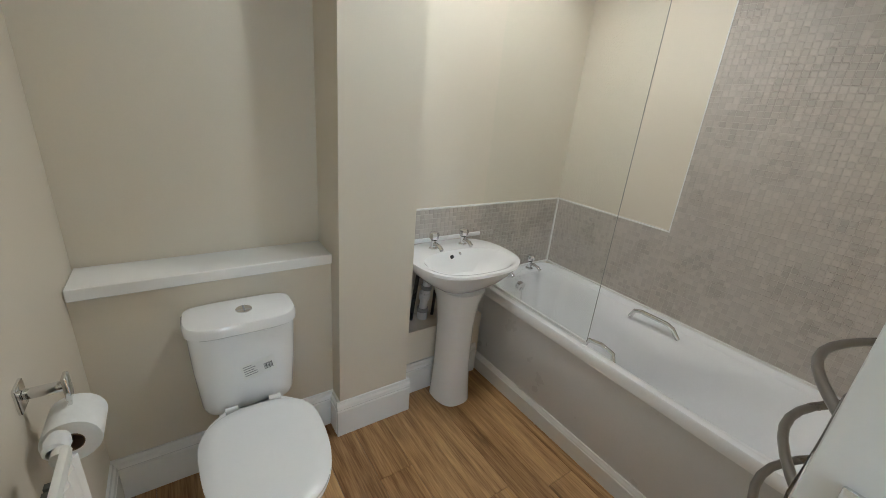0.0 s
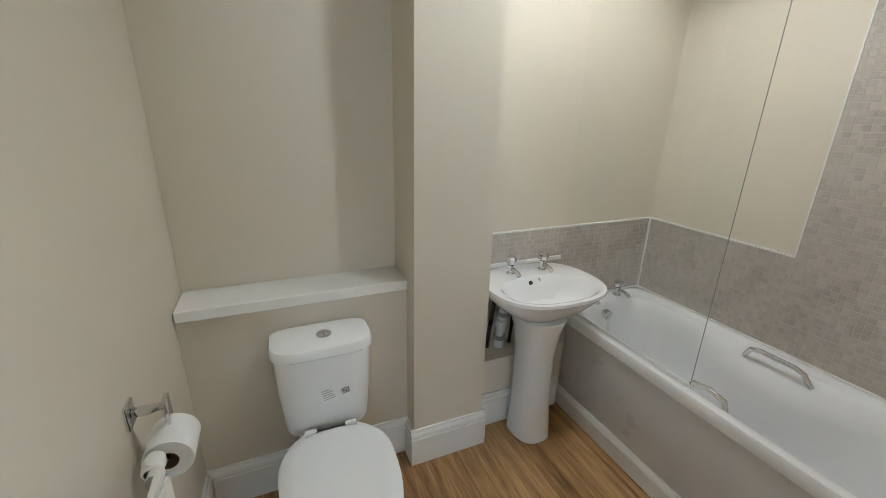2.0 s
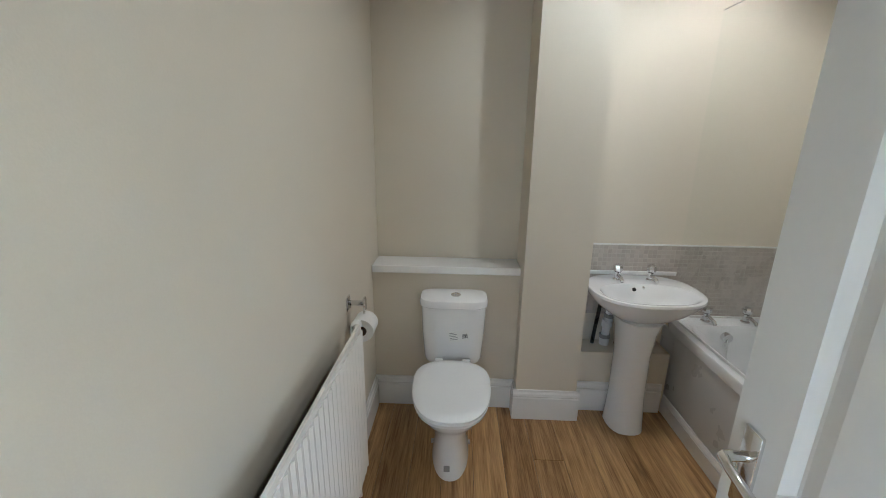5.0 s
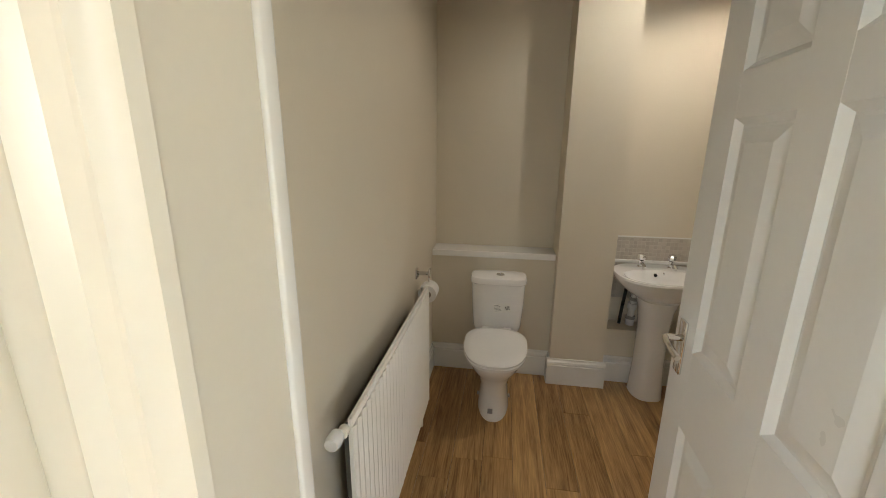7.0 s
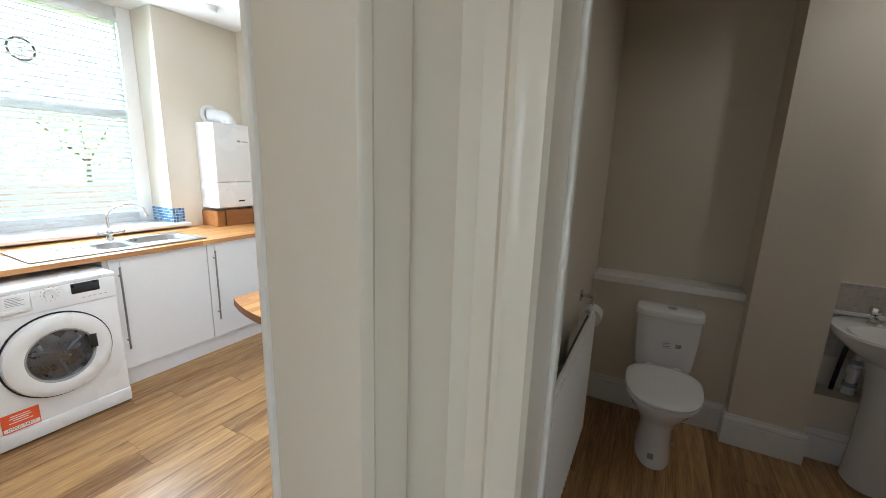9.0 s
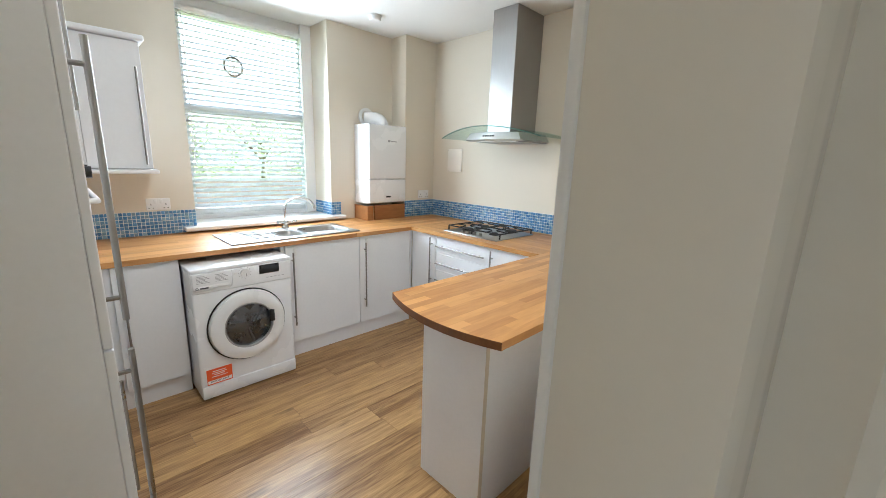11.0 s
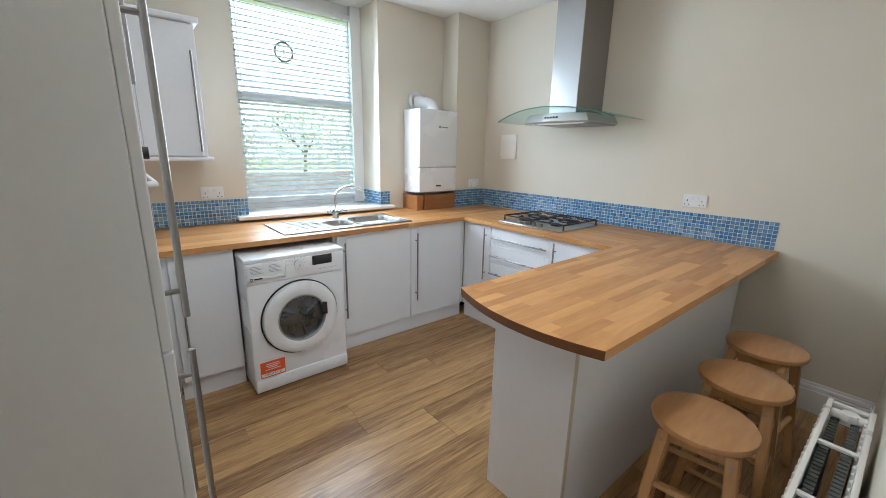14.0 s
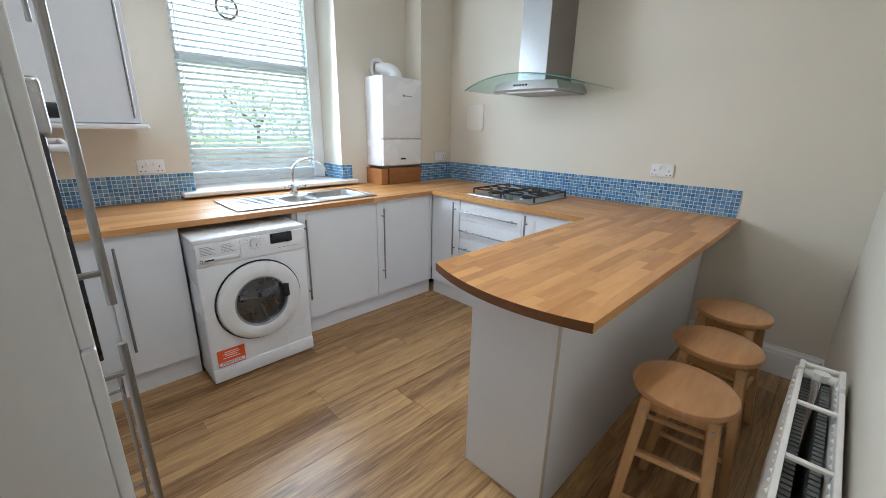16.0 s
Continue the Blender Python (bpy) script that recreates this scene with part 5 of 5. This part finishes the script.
sill = tagged(obj("window_sill", box(-4.00, -3.565, -0.54, 0.81, 0.938, 0.968, 0.008, 3), GLOSSW, smooth=True), "wide white painted window sill board", "window sill", kind="structure")


def slat_material():
    """Thin white plastic that lets some daylight through."""
    m = mat("white_slat", (0.84, 0.85, 0.86), 0.4, vary=0.02, bump=0)
    n, l = m.node_tree.nodes, m.node_tree.links
    tl, mx = n.new("ShaderNodeBsdfTranslucent"), n.new("ShaderNodeMixShader")
    tl.inputs[0].default_value = (0.85, 0.87, 0.88, 1)
    mx.inputs[0].default_value = 0.68
    l.new(n["Principled BSDF"].outputs[0], mx.inputs[1])
    l.new(tl.outputs[0], mx.inputs[2])
    l.new(mx.outputs[0], n["Material Output"].inputs[0])
    return m


def blind():
    t = thing("venetian_blind", -3.965, (fy0 + fy1) / 2 - 0.04, 0, "white venetian blind lowered with open slats", "blind")
    hw = (fy1 - fy0) / 2 - 0.07
    part("head_rail", box(-0.02, 0.02, -hw, hw, 2.57, 2.61, 0.003), PLAST, t)
    part("bottom_rail", box(-0.018, 0.018, -hw, hw, 1.045, 1.06, 0.003), PLAST, t)
    n = 35
    me = None
    for k in range(n):
        z = 1.085 + k * (2.57 - 1.085) / n
        if me is None:
            bm = loft([[(-0.0225, -hw, 0.0112), (0, -hw, 0.0025), (0.0225, -hw, -0.0112), (0.0225, -hw, -0.0124), (0, -hw, 0.0013), (-0.0225, -hw, 0.0100)], [(-0.0225, hw, 0.0112), (0, hw, 0.0025), (0.0225, hw, -0.0112), (0.0225, hw, -0.0124), (0, hw, 0.0013), (-0.0225, hw, 0.0100)]])
            s = part("slat", bm, slat_material(), t)
            me = s.data
        else:
            s = new("slat", me)
            s.parent = t
        s.location = (0, 0, z)
    for y in (-hw * 0.72, -hw * 0.2, hw * 0.3, hw * 0.75):
        part("ladder_cord", rod((0.022, y, 1.05), (0.022, y, 2.58), 0.0012, 5), PLAST, t)
    part("tilt_wand", rod((0.035, -hw + 0.07, 1.40), (0.035, -hw + 0.07, 2.57), 0.004, 6), PLAST, t)
    return t


blind()
ORN = mat("brown_ornament", (0.24, 0.19, 0.13), 0.5, bump=0)
orn = thing("window_ornament", FX + 0.035, 0.013, 2.235, "round stained-glass style ornament hanging at the window", "ornament")
part("ring", lathe([(0.064, -0.004), (0.080, -0.004), (0.080, 0.004), (0.064, 0.004), (0.064, -0.004)], 32, m=pose(0, 0, 0, 0, 90, 0)), ORN, orn)
part("hub", rod((-0.004, 0, 0), (0.004, 0, 0), 0.014), ORN, orn)
for k in range(8):
    a = 2 * math.pi * k / 8
    part("spoke", rod((0, 0, 0), (0, 0.068 * math.cos(a), 0.068 * math.sin(a)), 0.0028, 6), ORN, orn)

GRASS = mat("lawn_grass", (0.15, 0.20, 0.07), 0.9, vary=0.3, scale=3, fine=60, bump=0.4)
LEAF = mat("leaf_green", (0.14, 0.19, 0.08), 0.7, vary=0.3, scale=2, fine=30, islands=0.4)
leaf_through, leaf_mix = LEAF.node_tree.nodes.new("ShaderNodeBsdfTranslucent"), LEAF.node_tree.nodes.new("ShaderNodeMixShader")
leaf_through.inputs[0].default_value = (0.46, 0.52, 0.30, 1)
leaf_mix.inputs[0].default_value = 0.6
LEAF.node_tree.links.new(LEAF.node_tree.nodes["Principled BSDF"].outputs[0], leaf_mix.inputs[1])
LEAF.node_tree.links.new(leaf_through.outputs[0], leaf_mix.inputs[2])
LEAF.node_tree.links.new(leaf_mix.outputs[0], LEAF.node_tree.nodes["Material Output"].inputs[0])
GBRICK = mat("garden_brick", (0.42, 0.29, 0.22), 0.85, vary=0.2, scale=4, fine=40, bump=0.3)
tagged(obj("ground", boxes((-120, -4.125, -80, 80, -0.3, -0.15)), GRASS), "mown green lawn outside the window", "lawn", kind="structure")
tagged(obj("backdrop", boxes((-61, -60, -90, 90, -1, 60)), glow("overcast_sky", (0.90, 0.96, 1.0), 0.7)), "pale overcast sky beyond the garden", "sky", kind="structure")
gw = tagged(obj("garden_wall", boxes((-13.4, -13.1, -14, 16, -0.2, 0.75)), GBRICK), "low red-brown brick garden wall", "garden wall", kind="structure")


def shrub(x, y, z0, h, r, seed):
    t = thing("garden_tree", x, y, z0, "leafy green garden tree behind the wall", "tree", "garden trees")
    rng = random.Random(seed)
    bm = rod((0, 0, 0), (0.05, 0.1, h * 0.5), 0.12, 8, 0.07)
    for k in range(5):
        a = rng.uniform(0, 6.28)
        rod((0.03, 0.05, h * 0.35), (r * 0.6 * math.cos(a), r * 0.6 * math.sin(a), h * rng.uniform(0.6, 0.9)), 0.05, 6, 0.02, bm=bm)
    part("trunk", bm, CARD, t)
    verts, faces = [], []
    for k in range(1900):
        a, e, q = rng.uniform(0, 6.28), rng.uniform(-0.9, 1.4), rng.random() ** 0.4
        lump = 1 + 0.25 * math.sin(3 * a + seed) * math.cos(2 * e)
        c = Vector((r * q * lump * math.cos(a) * math.cos(e), r * q * lump * math.sin(a) * math.cos(e), h * 0.52 + h * 0.46 * q * lump * math.sin(e)))
        u = Vector((rng.gauss(0, 1), rng.gauss(0, 1), rng.gauss(0, 1))).normalized()
        v = u.cross(Vector((rng.gauss(0, 1), rng.gauss(0, 1), rng.gauss(0, 1)))).normalized()
        s = rng.uniform(0.06, 0.13)
        i = len(verts)
        verts += [c - u * s, c - v * s * 0.5, c + u * s, c + v * s * 0.5]
        faces.append((i, i + 1, i + 2, i + 3))
    me = bpy.data.meshes.new("crown")
    me.from_pydata(verts, [], faces)
    me.materials.append(LEAF)
    c = new("crown", me)
    c.parent = t
    return t


for k, (x, y, h, r) in enumerate(((-21, -8.5, 4.6, 3.0), (-22, -2.2, 6.6, 2.8), (-21, 2.6, 3.4, 2.4), (-22, 6.8, 3.8, 2.8), (-23, 11, 4.2, 3.2))):
    shrub(x, y, -0.16, h, r, k + 2)

# ---- tiles and planks, piece by piece ----


def grid_mesh(name, cells, thick, bevel, material, parent, axis):
    """Many small bevelled tiles in one mesh; cells are (u0, u1, z0, z1) on the plane axis = value, out = sign."""
    verts, faces = [], []
    ax, val, out = axis
    for u0, u1, z0, z1 in cells:
        i = len(verts)
        for (a, b, c, d), o in (((u0, u1, z0, z1), 0), ((u0, u1, z0, z1), thick - bevel), ((u0 + bevel, u1 - bevel, z0 + bevel, z1 - bevel), thick)):
            for u, z in ((a, c), (b, c), (b, d), (a, d)):
                p = val + out * o
                verts.append((p, u, z) if ax == "x" else (u, p, z))
        for r in (0, 4):
            for k in range(4):
                faces.append((i + r + k, i + r + (k + 1) % 4, i + r + 4 + (k + 1) % 4, i + r + 4 + k))
        faces.append((i + 8, i + 9, i + 10, i + 11))
    me = bpy.data.meshes.new(name)
    me.from_pydata(verts, [], faces)
    me.materials.append(material)
    me.update()
    bm = bmesh.new()
    bm.from_mesh(me)
    bmesh.ops.recalc_face_normals(bm, faces=bm.faces)
    bm.to_mesh(me)
    bm.free()
    ob = new(name, me)
    if parent:
        ob.parent = parent
    return ob


def blue_band(name, axis, u0, u1, z0, rows, label, parts=False, seed=0):
    ax, val, out = axis
    p, g = 0.0245, 0.003
    n = int((u1 - u0) / p)
    p2 = (u1 - u0) / n
    top = z0 + rows * p
    lo, hi = sorted((val, val + out * 0.003))
    back = box(lo, hi, u0, u1, z0, top) if ax == "x" else box(u0, u1, lo, hi, z0, top)
    band = obj(name, back, BLUESIDE)
    tagged(band, label, "tiled splashback", kind="structure")
    rng = random.Random(seed)
    kinds = [[] for _ in BLUES]
    singles = []
    for r in range(rows):
        for k in range(n):
            c = (u0 + k * p2 + g / 2, u0 + (k + 1) * p2 - g / 2, z0 + r * p + g / 2, z0 + (r + 1) * p - g / 2)
            pick = rng.choices(range(4), (4, 3, 3, 1))[0]
            if parts and k >= n - 42:
                singles.append((c, pick))
            else:
                kinds[pick].append(c)
    for pick, cells in enumerate(kinds):
        if cells:
            s = grid_mesh("mosaic_tiles", cells, 0.006, 0.0012, BLUESTUFF[pick], band, axis)
            tagged(s, kind="stuff")
    base = {}
    for (a, b, c, d), pick in singles:
        if pick not in base:
            w, h = (b - a) / 2, (d - c) / 2
            t = grid_mesh("tile", [(-w, w, -h, h)], 0.006, 0.0012, BLUES[pick], band, (ax, 0, out))
            base[pick] = t.data
        else:
            t = new("tile", base[pick])
            t.parent = band
        u, z = (a + b) / 2, (c + d) / 2
        t.location = (val, u, z) if ax == "x" else (u, val, z)
    return band


blue_band("splashback_north", ("y", 1.833, -1), -3.43, -0.93, WT + 0.002, 7, "blue glass mosaic splashback behind the hob", True, 3)
blue_band("splashback_column", ("x", -3.43, 1), 1.425, 1.825, WT + 0.002, 7, "blue glass mosaic on the corner column", False, 4)
blue_band("splashback_window_left", ("x", WX, 1), -1.75, WY0, WT + 0.002, 7, "blue glass mosaic left under the cupboard", False, 5)
blue_band("splashback_window_right", ("x", WX, 1), WY1, 0.80, 0.97, 5, "blue glass mosaic strip right of the window", False, 6)
blue_band("splashback_reveal", ("y", WY1, -1), -3.99, WX + 0.006, 0.97, 5, "blue glass mosaic inside the window reveal", False, 7)


def mosaic_wall(name, axis, u0, u1, z0, z1, label, seed):
    """Ceramic wall tiles of printed mosaic: a sheet of small raised squares with wider joints between tiles."""
    ax, val, out = axis
    lo, hi = sorted((val, val + out * 0.006))
    back = box(lo, hi, u0, u1, z0, z1) if ax == "x" else box(u0, u1, lo, hi, z0, z1)
    sheet = obj(name, back, BATHGROUT)
    tagged(sheet, label, "wall tiles", kind="structure")
    rng = random.Random(seed)
    p = 0.0252
    cells = []
    z = z1
    row = 0
    while z > z0 + 0.01:
        u = u1
        k = 0
        while u > u0 + 0.006:
            gap = 0.0022
            ju, jz = (0.0012 if k % 10 == 0 else 0), (0.0022 if row % 16 == 0 else 0)
            cells.append((max(u0, u - p) + gap / 2, u - gap / 2 - ju, max(z0, z - p) + gap / 2, z - gap / 2 - jz))
            u -= p
            k += 1
        z -= p
        row += 1
    g = grid_mesh("mosaic_tiles", cells, 0.0075, 0.0006, BATHTILE, sheet, axis)
    tagged(g, kind="stuff")
    return sheet


mosaic_wall("wall_tiles_basin", ("y", 1.655, -1), 0.893, 2.10, 0.55, 0.975, "beige mosaic tile band above basin and bath", 1)
mosaic_wall("wall_tiles_bath_low", ("x", 2.10, -1), 0.93, 1.648, 0.55, 0.975, "beige mosaic tile band beside the bath", 2)
mosaic_wall("wall_tiles_bath_high", ("x", 2.10, -1), -0.05, 0.93, 0.55, H, "full-height beige mosaic tiles beside the bath", 3)
tagged(obj("trim", boxes((0.893, 2.09, 1.645, 1.655, 0.975, 0.982), (2.09, 2.10, 0.925, 1.655, 0.975, 0.982), (2.09, 2.10, 0.925, 0.93, 0.982, H)), GLOSSW), "white tile edging strip above the mosaic band", "tile trim", kind="structure")
tagged(obj("corner_sealant", boxes((2.084, 2.092, 1.639, 1.647, 0.55, 0.975)), GLOSSW), "white silicone bead in the tiled corner", "sealant", kind="structure")
tagged(obj("bath_sealant", boxes((2.083, 2.0925, -0.04, 1.639, 0.544, 0.556), (1.44, 2.083, 1.638, 1.6475, 0.544, 0.556)), GLOSSW), "white silicone bead between bath and tiles", "sealant", kind="structure")


def planks(x0, x1, y0, y1, seed, width=0.152, length=1.22):
    rng = random.Random(seed)
    x = x0
    while x < x1 - 0.005:
        xe = min(x + width, x1)
        y = y0 - rng.uniform(0, length)
        while y < y1:
            a, b = max(y, y0), min(y + length, y1)
            if b - a > 0.01:
                g = 0.0009
                part("plank", box(x + g, xe - g, a + g, b - g, -0.006, 0.0), FLOORW, floor, smooth=False)
            y += length
        x = xe


planks(-3.10, -0.30, -1.80, 1.835, 21)
planks(-0.30, 1.50, -3.0, 1.51, 22)
